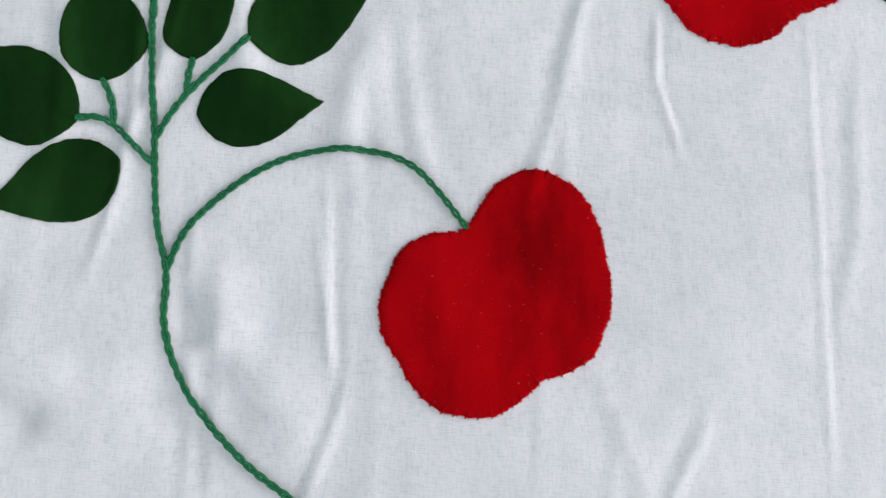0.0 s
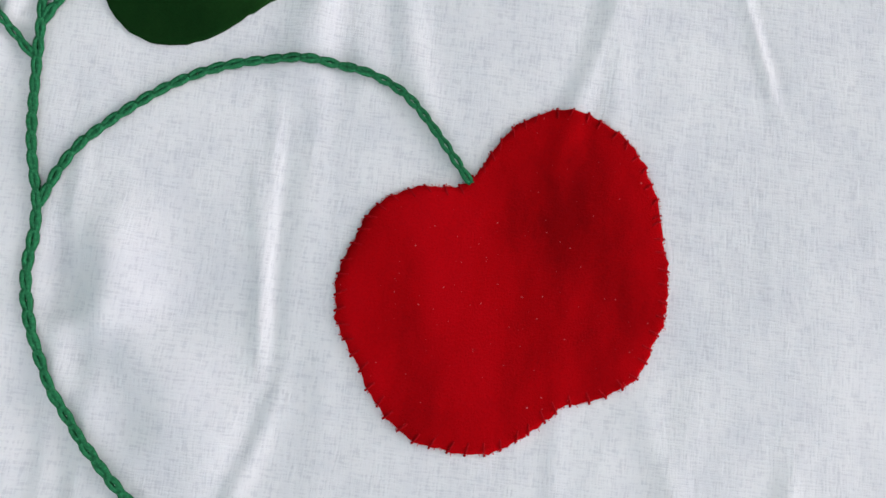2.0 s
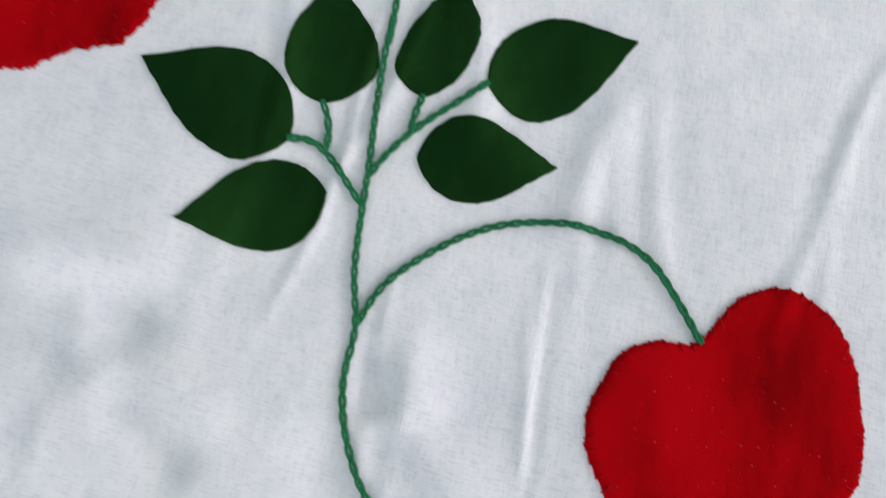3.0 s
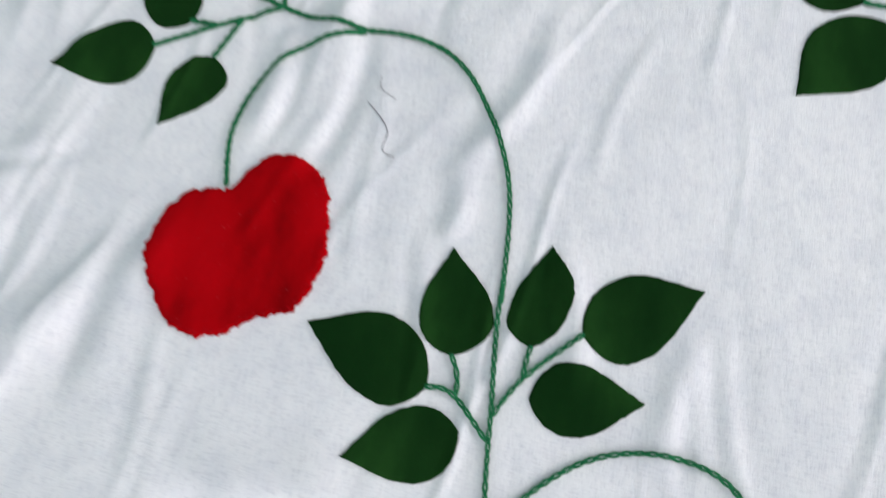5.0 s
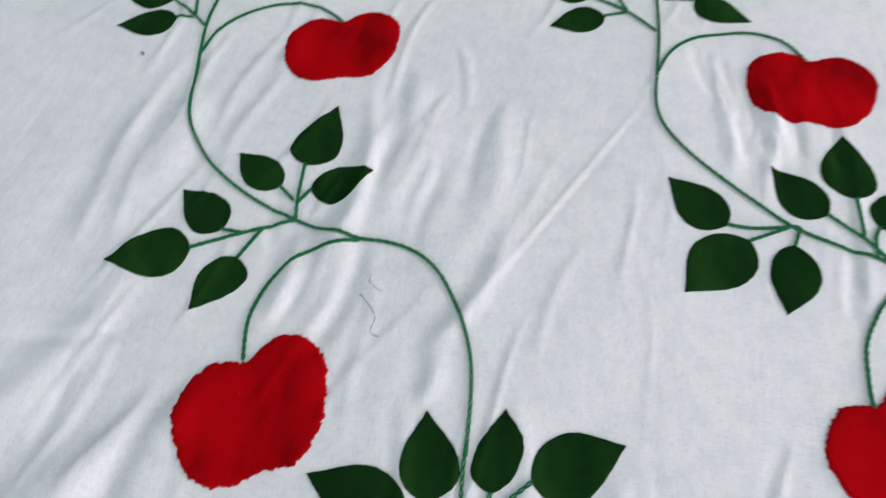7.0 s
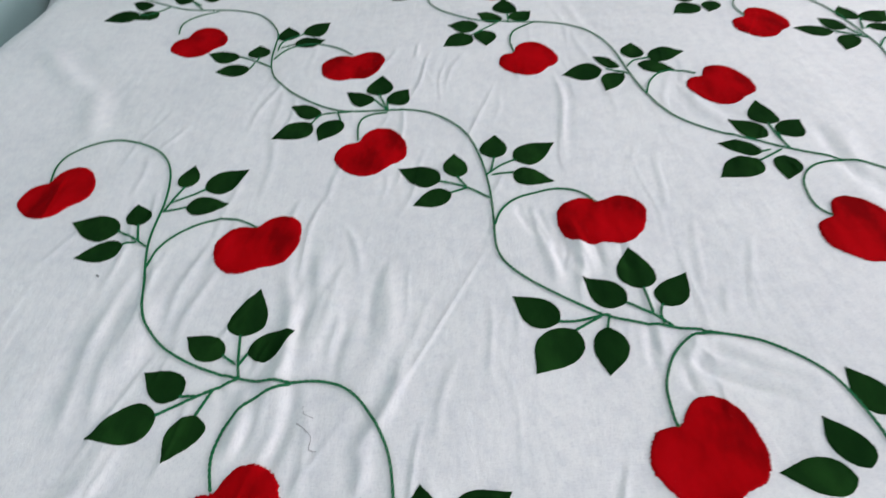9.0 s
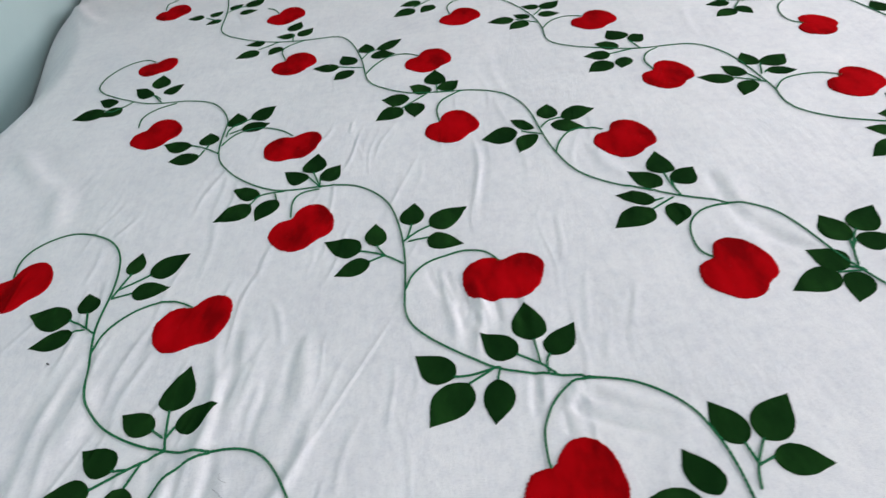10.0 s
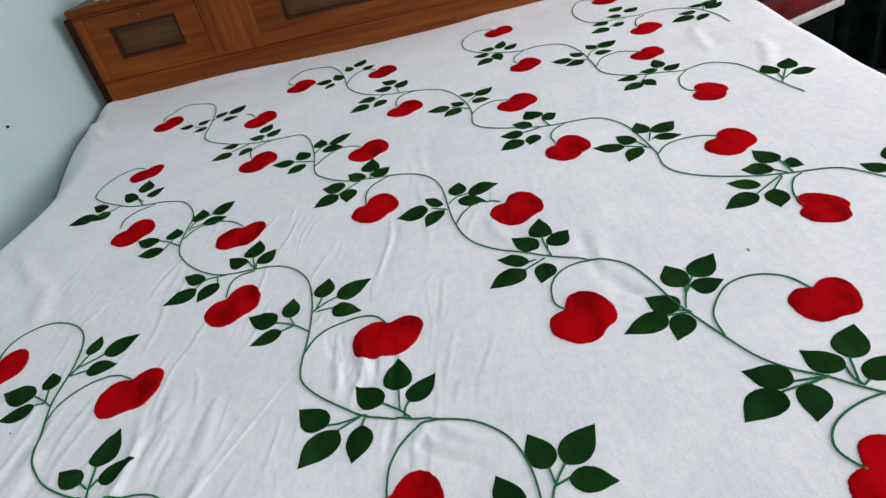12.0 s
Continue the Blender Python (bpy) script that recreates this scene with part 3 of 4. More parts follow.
apple((-0.285, 1.074), 45, 1.05, 1.02)
apple((-0.2324, 0.8165), 50, 1.07, 1.00)
apple((0.0162, 0.7462), 42, 1.05, 1.01)
apple((0.0458, 0.5103), 44, 1.03, 1.00)
apple((0.2748, 0.4202), 36, 1.05, 0.91)
apple((0.3213, 0.1507), 45, 1.02, 1.01)
apple((0.5738, 0.1109), 9, 0.88, 1.00)
apple((-0.212, 1.259), 60, 1.04, 1.02)
apple((0.015, 1.229), 44, 0.99, 0.99)
apple((0.0835, 0.9394), 42, 1.05, 1.01)
apple((0.3234, 0.8333), 37, 1.06, 0.97)
apple((0.3819, 0.5835), 41, 1.01, 1.00)
apple((0.6209, 0.4974), 35, 1.00, 1.03)
apple((0.6536, 0.2784), 66, 0.84, 0.95)
apple((0.333, 1.354), 22, 0.98, 0.98)
apple((0.368, 1.055), 42, 0.95, 1.01)
apple((0.6198, 0.9517), 28, 0.89, 1.00)
apple((0.6586, 0.6924), 61, 0.88, 1.06)
apple((0.641, 1.422), 32, 1.02, 1.03)
apple((0.6640, 1.1198), 40, 0.95, 1.01)
apple((0.521, -0.110), 45, 1.00, 1.00)
apple((-0.364, -0.209), 40, 0.98, 1.00)
# sprigs: each leaf's tip, base and breadth
sprig(((-.183, -.142), (-.129, -.157), .27, .30, .33, .41), ((-.131, -.099), (-.122, -.143), .30, .34, .37, .33), ((-.091, -.090), (-.092, -.133), .28, .24, .29, .56), ((-.028, -.096), (-.073, -.124), .31, .43, .32, .30), ((-.045, -.145), (-.089, -.153), .33, .34, .30, .36), ((-.156, -.190), (-.113, -.171), .33, .36, .28, .37))
sprig(((-.343, -.047), (-.294, -.029), .33, .34, .32, .31), ((-.316, .011), (-.280, -.013), .31, .31, .34, .37), ((-.278, -.069), (-.263, -.030), .35, .25, .30, .41), ((-.291, .046), (-.255, .025), .32, .42, .29, .40), ((-.238, .099), (-.245, .045), .29, .22, .31, .30), ((-.199, .048), (-.235, .026), .28, .47, .37, .27))
sprig(((-.454, .201), (-.400, .186), .34, .29, .31, .43), ((-.431, .148), (-.389, .166), .37, .40, .26, .31), ((-.394, .228), (-.383, .194), .35, .42, .38, .38), ((-.351, .293), (-.352, .253), .29, .36, .29, .36), ((-.288, .283), (-.328, .248), .31, .43, .36, .27), ((-.296, .223), (-.341, .219), .35, .31, .31, .32))
sprig(((-.524, .787), (-.480, .751), .33, .19, .20, .65), ((-.487, .836), (-.478, .779), .28, .42, .32, .28), ((-.433, .785), (-.464, .757), .22, .48, .50, .21), ((-.607, .692), (-.557, .714), .47, .29, .37, .46), ((-.581, .756), (-.541, .741), .50, .13, .23, .65), ((-.556, .689), (-.526, .716), .50, .44, .40, .38))
sprig(((-.241, .652), (-.276, .615), .32, .57, .49, .19), ((-.304, .644), (-.300, .597), .29, .26, .39, .35), ((-.241, .592), (-.285, .581), .38, .36, .36, .52), ((-.407, .566), (-.357, .550), .42, .28, .22, .57), ((-.336, .585), (-.329, .545), .40, .39, .37, .38), ((-.383, .509), (-.336, .513), .36, .39, .35, .56))
sprig(((-.151, .479), (-.152, .429), .36, .24, .32, .34), ((-.115, .441), (-.141, .410), .26, .48, .50, .31), ((-.195, .440), (-.157, .418), .50, .26, .16, .40), ((-.262, .409), (-.221, .391), .38, .26, .24, .59), ((-.274, .340), (-.230, .370), .39, .33, .29, .42), ((-.218, .333), (-.196, .375), .28, .37, .36, .43))
sprig(((-.012, .332), (-.016, .287), .36, .34, .31, .39), ((.053, .311), (.006, .281), .31, .39, .33, .26), ((.045, .241), (.003, .259), .29, .24, .35, .32), ((-.122, .273), (-.076, .248), .33, .28, .33, .38), ((-.060, .298), (-.057, .254), .32, .44, .28, .34), ((-.104, .209), (-.064, .228), .30, .45, .32, .32))
sprig(((-.013, .079), (.024, .050), .39, .36, .30, .37), ((-.001, -.002), (.037, .041), .30, .36, .33, .45), ((.056, -.005), (.063, .043), .34, .41, .25, .42), ((.051, .100), (.084, .069), .39, .34, .30, .38), ((.099, .137), (.102, .085), .35, .34, .30, .31), ((.144, .103), (.114, .066), .27, .27, .30, .38))
sprig(((.235, -.004), (.250, -.047), .31, .37, .33, .35), ((.301, -.005), (.265, -.045), .31, .36, .30, .36), ((.309, -.071), (.266, -.061), .32, .39, .30, .40), ((.200, -.046), (.216, -.087), .29, .46, .33, .29))
sprig(((.154, -.088), (.204, -.094), .28, .36, .28, .36))
sprig(((-.521, 1.137), (-.483, 1.136), .36, .36, .36, .36), ((-.444, 1.160), (-.468, 1.135), .36, .36, .36, .36), ((-.468, 1.088), (-.438, 1.108), .36, .36, .36, .36), ((-.358, 1.212), (-.388, 1.165), .36, .36, .36, .36), ((-.403, 1.190), (-.429, 1.164), .36, .36, .36, .36), ((-.361, 1.137), (-.401, 1.132), .36, .36, .36, .36))
sprig(((-.248, 1.032), (-.264, .987), .34, .36, .34, .36), ((-.218, .989), (-.243, .954), .36, .36, .36, .36), ((-.291, .965), (-.252, .958), .36, .36, .36, .36), ((-.349, .937), (-.310, .940), .36, .36, .36, .36), ((-.357, .874), (-.315, .900), .36, .36, .36, .36), ((-.293, .875), (-.274, .910), .36, .36, .36, .36))
sprig(((-.033, .865), (-.079, .829), .23, .57, .33, .28), ((-.102, .869), (-.097, .822), .34, .38, .31, .26), ((-.044, .798), (-.090, .800), .50, .41, .29, .48), ((-.195, .783), (-.145, .773), .37, .31, .28, .51), ((-.144, .822), (-.117, .779), .38, .37, .26, .40), ((-.151, .722), (-.117, .751), .33, .55, .40, .44))
sprig(((.026, .706), (.027, .651), .37, .31, .29, .22), ((.063, .656), (.028, .635), .29, .47, .50, .42), ((-.018, .656), (.019, .633), .47, .34, .24, .64), ((-.063, .620), (-.018, .614), .50, .43, .35, .46), ((-.070, .555), (-.029, .585), .35, .39, .39, .32), ((-.010, .552), (-.009, .598), .34, .33, .37, .24))
sprig(((.189, .541), (.182, .498), .35, .42, .36, .34), ((.253, .510), (.202, .496), .40, .57, .27, .23), ((.229, .463), (.185, .481), .32, .33, .33, .49), ((.084, .463), (.136, .469), .40, .50, .43, .30), ((.130, .506), (.160, .474), .25, .38, .22, .65), ((.132, .418), (.162, .458), .16, .46, .39, .40))
sprig(((.302, .380), (.299, .329), .35, .28, .30, .17), ((.337, .336), (.303, .310), .27, .47, .48, .41), ((.257, .342), (.290, .305), .32, .31, .31, .39), ((.232, .297), (.274, .277), .25, .30, .29, .54), ((.217, .237), (.267, .262), .30, .30, .33, .42), ((.283, .228), (.295, .269), .39, .39, .29, .33))
sprig(((.435, .220), (.445, .174), .39, .40, .32, .48), ((.497, .227), (.459, .190), .28, .32, .34, .30), ((.490, .174), (.451, .174), .25, .39, .50, .35), ((.396, .167), (.425, .135), .38, .34, .44, .34), ((.358, .111), (.411, .129), .30, .36, .29, .28), ((.409, .087), (.431, .126), .31, .37, .33, .31))
sprig(((.453, .030), (.493, .007), .35, .44, .38, .31), ((.432, -.031), (.478, -.003), .28, .29, .35, .43), ((.491, -.042), (.505, .001), .35, .40, .31, .30), ((.515, .045), (.544, .014), .45, .45, .29, .31), ((.580, .069), (.553, .025), .34, .35, .31, .38), ((.595, .021), (.554, -.003), .27, .36, .27, .36))
sprig(((-.172, 1.249), (-.125, 1.237), .36, .36, .36, .36), ((-.122, 1.288), (-.100, 1.236), .26, .36, .26, .36), ((-.095, 1.338), (-.078, 1.293), .26, .36, .26, .36), ((-.044, 1.371), (-.065, 1.319), .31, .36, .31, .36), ((-.012, 1.300), (-.043, 1.280), .36, .36, .36, .36), ((-.138, 1.190), (-.116, 1.219), .29, .36, .29, .36))
sprig(((.016, 1.152), (.053, 1.124), .34, .36, .34, .36), ((.082, 1.130), (.058, 1.089), .34, .36, .34, .36), ((-.001, 1.101), (.044, 1.094), .36, .36, .36, .36), ((-.038, 1.044), (.006, 1.055), .36, .36, .36, .36), ((-.051, .990), (-.008, 1.019), .36, .36, .36, .36), ((.005, .994), (.031, 1.029), .36, .36, .36, .36))
sprig(((.205, .953), (.238, .938), .36, .36, .36, .36), ((.281, .961), (.242, .928), .33, .36, .33, .36), ((.271, .893), (.231, .900), .36, .36, .36, .36), ((.185, .914), (.212, .888), .33, .36, .33, .36), ((.132, .888), (.183, .889), .36, .36, .36, .36), ((.169, .842), (.205, .872), .36, .36, .36, .36))
sprig(((.332, .774), (.353, .732), .49, .34, .33, .23), ((.386, .735), (.357, .718), .48, .68, .50, .33), ((.300, .724), (.336, .701), .36, .33, .34, .58), ((.273, .680), (.316, .678), .41, .39, .35, .36), ((.269, .623), (.313, .647), .32, .41, .41, .34), ((.321, .624), (.335, .660), .38, .35, .33, .45))
sprig(((.508, .626), (.516, .583), .44, .39, .25, .38), ((.568, .607), (.521, .584), .23, .48, .43, .47), ((.563, .553), (.520, .560), .29, .43, .27, .47), ((.464, .591), (.491, .557), .39, .35, .27, .52), ((.419, .563), (.470, .550), .33, .42, .23, .44), ((.462, .495), (.492, .534), .22, .30, .36, .35))
sprig(((.637, .458), (.658, .413), .40, .33, .27, .33), ((.681, .387), (.661, .408), .50, .18, .42, .53), ((.602, .409), (.641, .391), .31, .50, .47, .53), ((.570, .380), (.609, .358), .28, .39, .30, .47), ((.545, .316), (.596, .339), .27, .35, .32, .30), ((.609, .297), (.620, .342), .33, .47, .32, .37))
sprig(((.742, .362), (.764, .333), .36, .36, .36, .36), ((.792, .391), (.780, .357), .26, .36, .26, .36))
sprig(((.335, 1.269), (.318, 1.216), .26, .36, .26, .36), ((.366, 1.227), (.335, 1.196), .34, .36, .34, .36), ((.272, 1.228), (.308, 1.221), .36, .36, .36, .36), ((.252, 1.191), (.291, 1.186), .36, .36, .36, .36), ((.257, 1.124), (.295, 1.155), .36, .36, .36, .36), ((.317, 1.128), (.306, 1.182), .26, .36, .26, .36))
sprig(((.514, 1.093), (.531, 1.059), .32, .36, .32, .36), ((.584, 1.086), (.539, 1.061), .36, .36, .36, .36), ((.560, 1.019), (.522, 1.030), .36, .36, .36, .36), ((.471, 1.063), (.494, 1.030), .31, .36, .31, .36), ((.424, 1.033), (.468, 1.015), .36, .36, .36, .36), ((.448, .988), (.492, .997), .36, .36, .36, .36))
sprig(((.619, .908), (.619, .855), .26, .36, .26, .36), ((.657, .855), (.621, .833), .32, .36, .32, .36), ((.575, .853), (.610, .845), .36, .36, .36, .36), ((.526, .834), (.567, .831), .36, .36, .36, .36), ((.524, .774), (.564, .797), .34, .36, .34, .36), ((.586, .769), (.572, .808), .30, .36, .30, .36))
sprig(((.778, .758), (.785, .709), .39, .41, .24, .35), ((.831, .769), (.804, .721), .29, .37, .34, .32), ((.846, .696), (.803, .697), .39, .62, .33, .41))
sprig(((.660, 1.330), (.622, 1.305), .36, .36, .36, .36), ((.692, 1.300), (.654, 1.276), .36, .36, .36, .36), ((.602, 1.265), (.639, 1.255), .36, .36, .36, .36), ((.557, 1.222), (.599, 1.224), .36, .36, .36, .36), ((.543, 1.167), (.590, 1.179), .36, .36, .36, .36), ((.633, 1.205), (.604, 1.182), .30, .36, .30, .36))
sprig(((.722, 1.118), (.777, 1.131), .36, .36, .36, .36), ((.753, 1.169), (.790, 1.152), .36, .36, .36, .36), ((.789, 1.208), (.820, 1.191), .36, .36, .36, .36), ((.861, 1.219), (.818, 1.183), .32, .36, .32, .36), ((.864, 1.186), (.817, 1.157), .31, .36, .31, .36), ((.771, 1.085), (.804, 1.123), .26, .36, .26, .36))
sprig(((-.388, -.102), (-.421, -.105), .27, .36, .27, .36))
# chain-stitched stems
stem((-.029, -.292), (-.049, -.279), (-.061, -.271), (-.076, -.257), (-.087, -.242), (-.093, -.224), (-.093, -.209), (-.098, -.194), (-.101, -.173), (-.103, -.156), (-.107, -.128), (-.108, -.108), (-.107, -.120), (-.110, -.087), (-.115, -.063), (-.125, -.042), (-.139, -.021), (-.155, -.008), (-.173, -.003), (-.195, -.004), (-.217, -.002), (-.237, .002), (-.268, .012), (-.301, .030), (-.323, .051), (-.339, .077), (-.360, .150), (-.365, .187), (-.366, .228), (-.372, .268), (-.384, .301), (-.404, .326), (-.431, .343), (-.460, .352), (-.486, .346), (-.508, .329), (-.515, .305), (-.509, .275))
stem((-.093, -.208), (-.089, -.195), (-.077, -.181), (-.063, -.170), (-.048, -.164), (-.032, -.162), (-.015, -.165), (-.004, -.174), (.008, -.188))
stem((-.102, -.172), (-.116, -.159), (-.123, -.156), (-.129, -.157))
stem((-.117, -.158), (-.118, -.150), (-.122, -.143))
stem((-.102, -.163), (-.098, -.154), (-.090, -.142), (-.073, -.124))
stem((-.093, -.146), (-.093, -.139), (-.092, -.133))
stem((-.194, -.005), (-.209, -.011), (-.222, -.019), (-.232, -.030), (-.239, -.043), (-.242, -.062), (-.240, -.077), (-.236, -.091))
stem((-.237, .002), (-.266, -.013), (-.294, -.029))
stem((-.266, -.013), (-.280, -.013))
stem((-.255, -.007), (-.263, -.030))
stem((-.237, .002), (-.241, .018), (-.245, .045))
stem((-.243, .016), (-.255, .025))
stem((-.240, .015), (-.235, .026))
stem((-.355, .133), (-.351, .157), (-.339, .176), (-.320, .191), (-.299, .198), (-.281, .196), (-.267, .189), (-.259, .183))
stem((-.363, .160), (-.378, .172), (-.400, .186))
stem((-.375, .170), (-.383, .194))
stem((-.376, .168), (-.389, .166))
stem((-.363, .214), (-.358, .234), (-.352, .253))
stem((-.361, .227), (-.340, .239), (-.328, .248))
stem((-.363, .214), (-.341, .219))
stem((-.523, .906), (-.549, .924), (-.585, .908), (-.606, .863), (-.605, .815), (-.578, .780), (-.537, .751), (-.487, .722), (-.446, .713), (-.409, .713), (-.361, .696), (-.330, .655), (-.315, .617), (-.313, .586), (-.311, .547), (-.305, .509), (-.293, .479), (-.265, .442), (-.226, .409), (-.193, .394), (-.160, .393), (-.123, .393), (-.089, .385), (-.062, .362), (-.042, .330), (-.030, .283), (-.025, .245), (-.023, .210), (-.023, .174), (-.023, .143), (-.016, .121), (.000, .102), (.019, .086), (.041, .070), (.062, .056), (.086, .048), (.110, .043), (.123, .039), (.140, .037), (.139, .035), (.162, .031), (.184, .024), (.206, .008), (.221, -.011), (.232, -.038), (.237, -.063), (.239, -.098), (.239, -.118))
stem((-.425, .708), (-.456, .692), (-.473, .666), (-.469, .633))
stem((-.307, .537), (-.291, .568), (-.256, .579), (-.219, .563), (-.197, .540))
stem((-.140, .388), (-.162, .384), (-.173, .366), (-.171, .332))
stem((-.022, .174), (-.017, .191), (-.008, .205), (.005, .216), (.024, .223), (.042, .228), (.060, .225), (.070, .219), (.077, .210), (.081, .204))
stem((.156, .032), (.138, .033), (.125, .029), (.110, .014), (.101, -.003), (.096, -.017), (.095, -.032), (.095, -.046), (.096, -.051))
stem((-.455, .717), (-.480, .751))
stem((-.461, .733), (-.476, .749))
stem((-.510, .734), (-.539, .702), (-.557, .714))
stem((-.307, .515), (-.334, .537), (-.357, .550))
stem((-.330, .532), (-.329, .545))
stem((-.332, .531), (-.336, .513))
stem((-.306, .564), (-.304, .593), (-.276, .615))
stem((-.303, .573), (-.285, .581))
stem((-.139, .391), (-.152, .429))
stem((-.139, .392), (-.141, .410))
stem((-.139, .392), (-.157, .418))
stem((-.188, .392), (-.220, .389), (-.230, .370))
stem((-.201, .391), (-.196, .375))
stem((-.027, .255), (-.010, .272), (.006, .281))
stem((-.021, .261), (-.016, .287))
stem((-.020, .256), (.003, .259))
stem((-.025, .217), (-.049, .237), (-.076, .248))
stem((-.047, .235), (-.057, .254))
stem((-.048, .235), (-.064, .228))
stem((.066, .057), (.039, .050), (.024, .050))
stem((.060, .055), (.037, .041))
stem((.067, .057), (.063, .043))
stem((.117, .042), (.101, .058), (.084, .069))
stem((.104, .057), (.102, .085))
stem((.110, .045), (.110, .057), (.114, .066))
stem((.247, -.086), (.252, -.067), (.265, -.045))
stem((.253, -.064), (.250, -.047))
stem((.252, -.067), (.266, -.061))
stem((-.592, 1.212), (-.598, 1.251), (-.582, 1.266), (-.568, 1.309), (-.525, 1.305), (-.464, 1.270), (-.442, 1.205), (-.431, 1.130), (-.427, 1.067), (-.418, 1.029), (-.390, .992), (-.329, .953), (-.270, .932), (-.201, .926), (-.161, .924), (-.136, .893), (-.120, .850), (-.104, .786), (-.096, .731), (-.086, .690), (-.059, .659), (-.017, .630), (.021, .625), (.075, .619), (.117, .603), (.148, .566), (.162, .520), (.168, .470), (.177, .414), (.196, .360), (.227, .327), (.264, .305), (.303, .281), (.355, .258), (.388, .242), (.407, .209), (.424, .154), (.438, .120), (.458, .077), (.474, .046), (.497, .022), (.522, .008), (.542, -.010), (.571, -.030))
stem((-.337, 1.135), (-.319, 1.121), (-.305, 1.095))
stem((-.228, .927), (-.257, .908), (-.267, .883), (-.254, .840))
stem((-.095, .723), (-.078, .761), (-.052, .789), (-.022, .788), (-.002, .770))
stem((.064, .620), (.034, .598), (.024, .566), (.027, .531))
stem((.179, .405), (.190, .435), (.211, .459), (.238, .457), (.251, .450))
stem((.352, .258), (.317, .250), (.297, .226), (.292, .198), (.294, .181), (.302, .171))
stem((.457, .080), (.456, .110), (.464, .132), (.487, .162), (.514, .172), (.538, .169), (.557, .156), (.569, .132))
stem((.560, -.022), (.538, -.027), (.513, -.039), (.497, -.054), (.491, -.071), (.496, -.084), (.504, -.095))
stem((-.436, 1.096), (-.476, 1.129))
stem((-.435, 1.143), (-.411, 1.168), (-.391, 1.169))
stem((-.252, .927), (-.256, .963))
stem((-.283, .933), (-.317, .907))
stem((-.105, .795), (-.093, .822), (-.079, .829))
stem((-.100, .756), (-.145, .773))
stem((.027, .622), (.027, .651))
stem((.011, .623), (-.029, .585))
stem((.170, .475), (.183, .492), (.202, .496))
stem((.168, .457), (.142, .471))
stem((.305, .281), (.300, .309), (.299, .329))
stem((.302, .295), (.303, .310))
stem((.296, .280), (.267, .262))
stem((.284, .280), (.274, .277))
stem((.434, .136), (.443, .164), (.459, .190))
stem((.440, .154), (.445, .174))
stem((.442, .161), (.451, .174))
stem((.438, .128), (.411, .129))
stem((.437, .130), (.425, .135))
stem((.526, .007), (.493, .007))
stem((.523, .006), (.478, -.003))
stem((.523, .007), (.505, .001))
stem((.548, -.010), (.543, -.000), (.544, .014))
stem((.545, -.008), (.553, .025))
stem((.548, -.010), (.555, -.005))
stem((-.237, 1.277), (-.257, 1.307), (-.259, 1.346), (-.235, 1.398), (-.193, 1.399), (-.138, 1.367), (-.098, 1.274), (-.081, 1.197), (-.065, 1.145), (-.024, 1.092), (.027, 1.061), (.083, 1.046), (.138, 1.031), (.178, .996), (.208, .934), (.224, .872), (.228, .825), (.226, .788), (.234, .755), (.271, .722), (.322, .698), (.367, .682), (.415, .683), (.454, .675), (.482, .642), (.498, .592), (.506, .535), (.510, .503), (.507, .472), (.517, .440), (.553, .410), (.600, .389), (.642, .376), (.670, .371), (.698, .367), (.723, .356), (.752, .319))
stem((-.078, 1.195), (-.062, 1.259), (-.024, 1.271), (-.002, 1.247))
stem((.104, 1.041), (.073, 1.030), (.059, 1.001), (.064, .960))
stem((.228, .825), (.247, .858), (.278, .873), (.306, .860))
stem((.393, .679), (.372, .664), (.360, .637), (.366, .606))
stem((.511, .503), (.532, .529), (.566, .538), (.596, .534), (.615, .518))
stem((.669, .368), (.653, .358), (.639, .331), (.634, .309), (.635, .292))
stem((.064, 1.054), (.058, 1.089))
stem((.027, 1.061), (-.009, 1.027))
stem((.223, .899), (.242, .928))
stem((.225, .858), (.187, .886))
stem((.367, .682), (.357, .718))
stem((.352, .685), (.316, .678))
stem((.510, .551), (.521, .584))
stem((.516, .554), (.520, .560))
stem((.506, .527), (.470, .550))
stem((.501, .533), (.491, .557))
stem((.660, .375), (.658, .413))
stem((.659, .377), (.661, .408))
stem((.653, .375), (.641, .391))
stem((.645, .375), (.596, .339))
stem((.643, .370), (.620, .342))
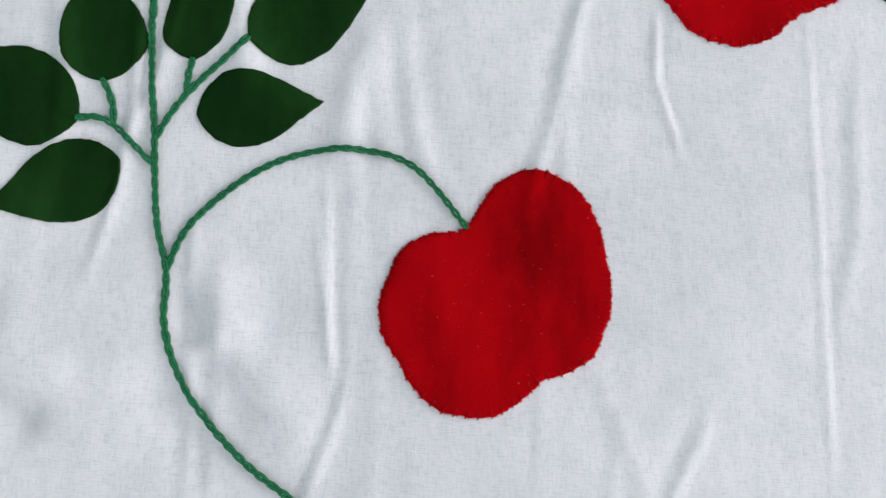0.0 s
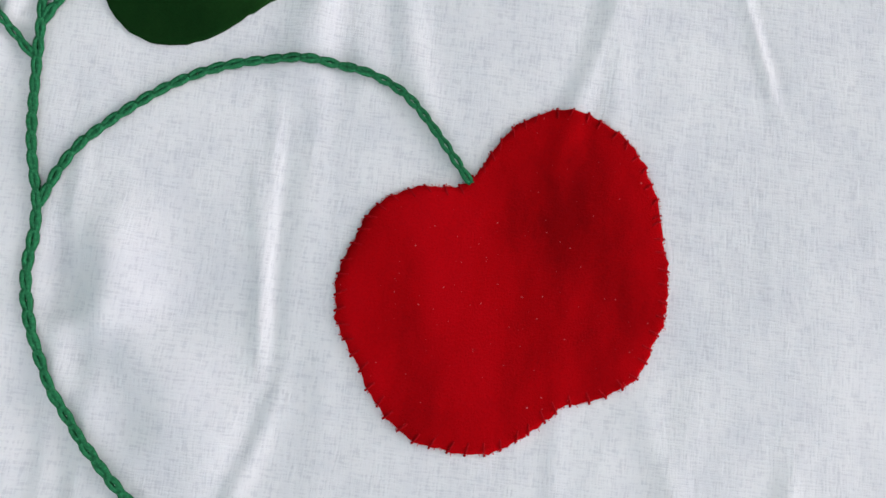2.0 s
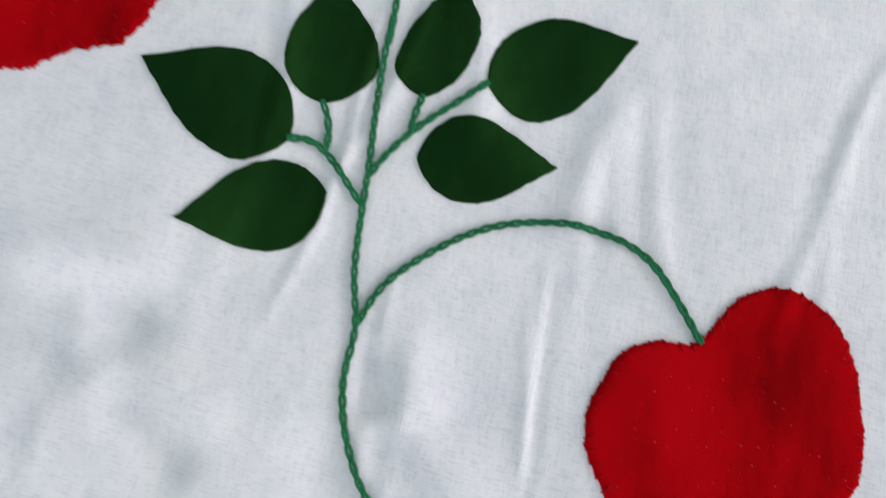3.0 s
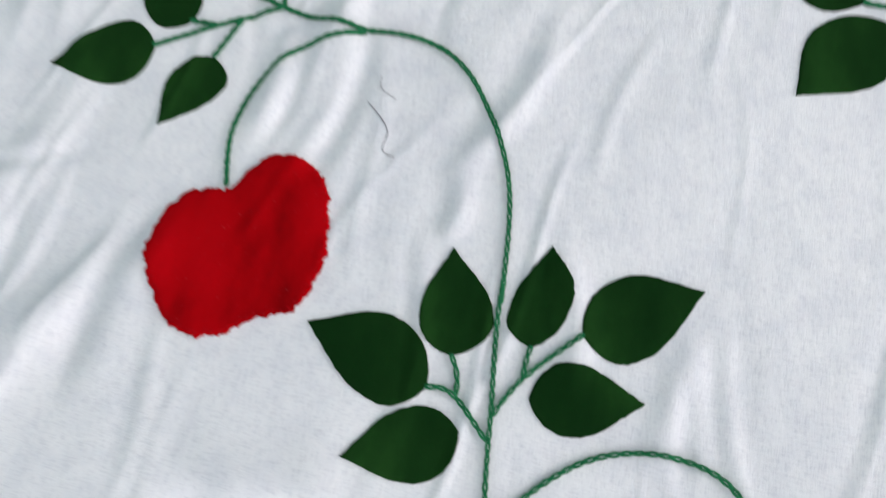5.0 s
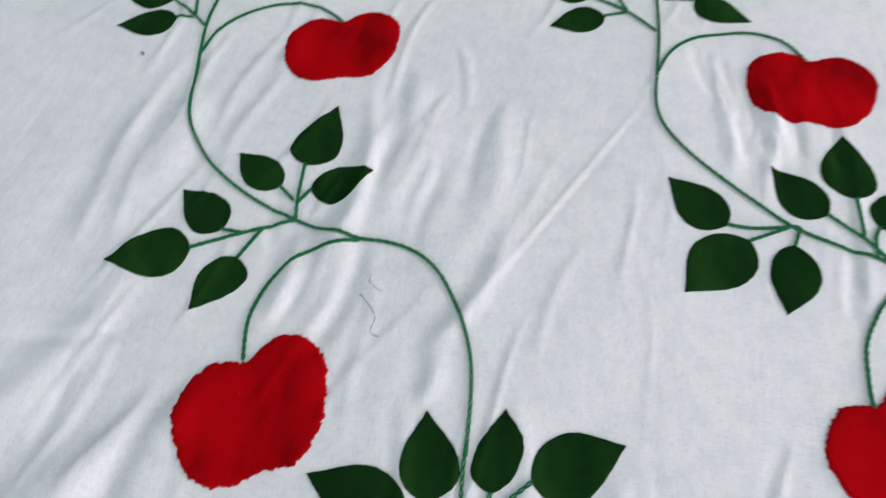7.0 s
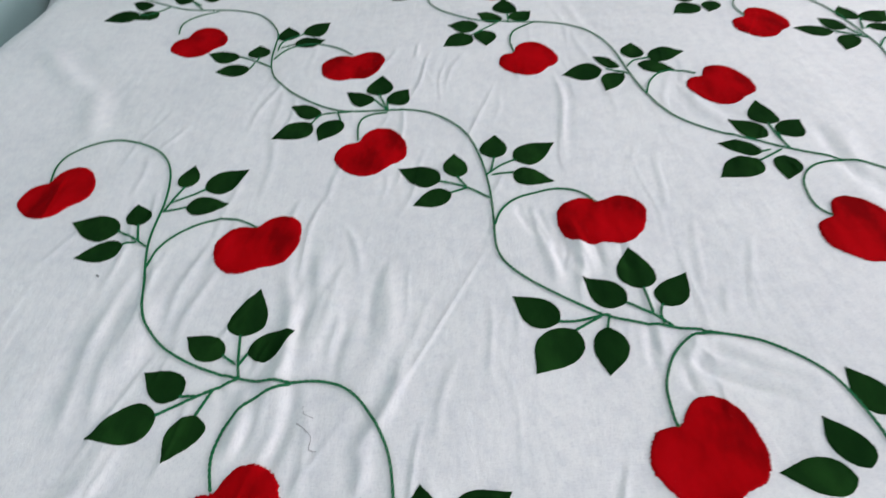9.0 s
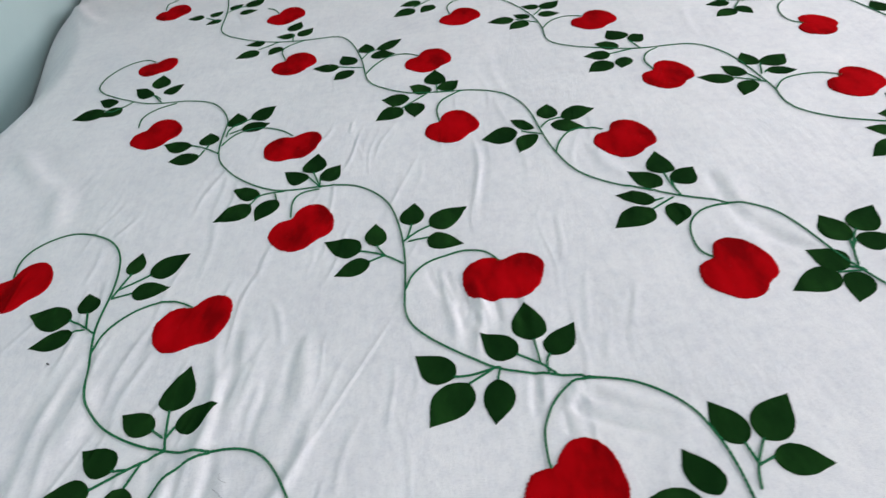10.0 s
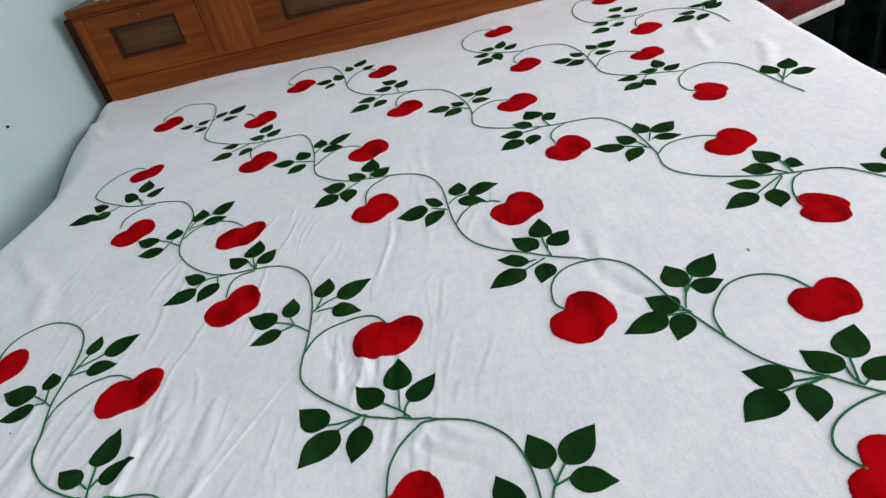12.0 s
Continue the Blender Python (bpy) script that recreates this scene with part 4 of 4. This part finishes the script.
stem((.323, 1.378), (.292, 1.404), (.260, 1.396), (.233, 1.345), (.230, 1.284), (.250, 1.235), (.285, 1.200), (.326, 1.179), (.366, 1.159), (.409, 1.164), (.455, 1.148), (.482, 1.109), (.498, 1.052), (.504, .985), (.506, .940), (.510, .901), (.531, .868), (.570, .840), (.611, .826), (.651, .813), (.688, .826), (.717, .816), (.747, .782), (.763, .719), (.775, .657), (.788, .615))
stem((.373, 1.154), (.353, 1.131), (.345, 1.097), (.352, 1.075))
stem((.508, .943), (.529, .988), (.564, 1.004), (.592, .991), (.611, .969))
stem((.655, .810), (.635, .787), (.624, .752), (.626, .720), (.644, .700))
stem((.502, 1.007), (.515, 1.040), (.538, 1.057))
stem((.500, .996), (.468, 1.015))
stem((.589, .827), (.618, .860))
stem((.584, .830), (.564, .799))
stem((.773, .664), (.804, .721))
stem((.780, .677), (.785, .709))
stem((.780, .677), (.803, .697))
stem((.626, 1.441), (.571, 1.461), (.539, 1.393), (.536, 1.318), (.553, 1.258), (.590, 1.231), (.634, 1.237), (.674, 1.229), (.719, 1.239), (.768, 1.217), (.804, 1.161), (.819, 1.094), (.823, 1.031))
stem((.686, 1.219), (.664, 1.205), (.651, 1.168), (.651, 1.142))
stem((.648, 1.236), (.594, 1.186))
stem((.806, 1.148), (.817, 1.182))
loose_thread(((-0.184, -0.040), (-0.179, -0.044), (-0.173, -0.050), (-0.171, -0.054), (-0.172, -0.060), (-0.171, -0.063), (-0.166, -0.064)), 0.0002, GREY_THREAD, "loose curled grey thread lying on the bedspread", "thread", "thread")
loose_thread(((-0.181, -0.026), (-0.180, -0.032), (-0.175, -0.035), (-0.172, -0.036)), 0.00015, GREY_THREAD, "short fine grey thread lying on the bedspread", "thread", "thread")
loose_thread(((-0.399, 0.124), (-0.397, 0.123), (-0.396, 0.122)), 0.0006, BLACK, "speck of dark lint on the bedspread", "lint", "lint")
loose_thread(((0.537, 0.224), (0.537, 0.221), (0.537, 0.218)), 0.0006, BLACK, "speck of dark lint on the bedspread", "lint", "lint")
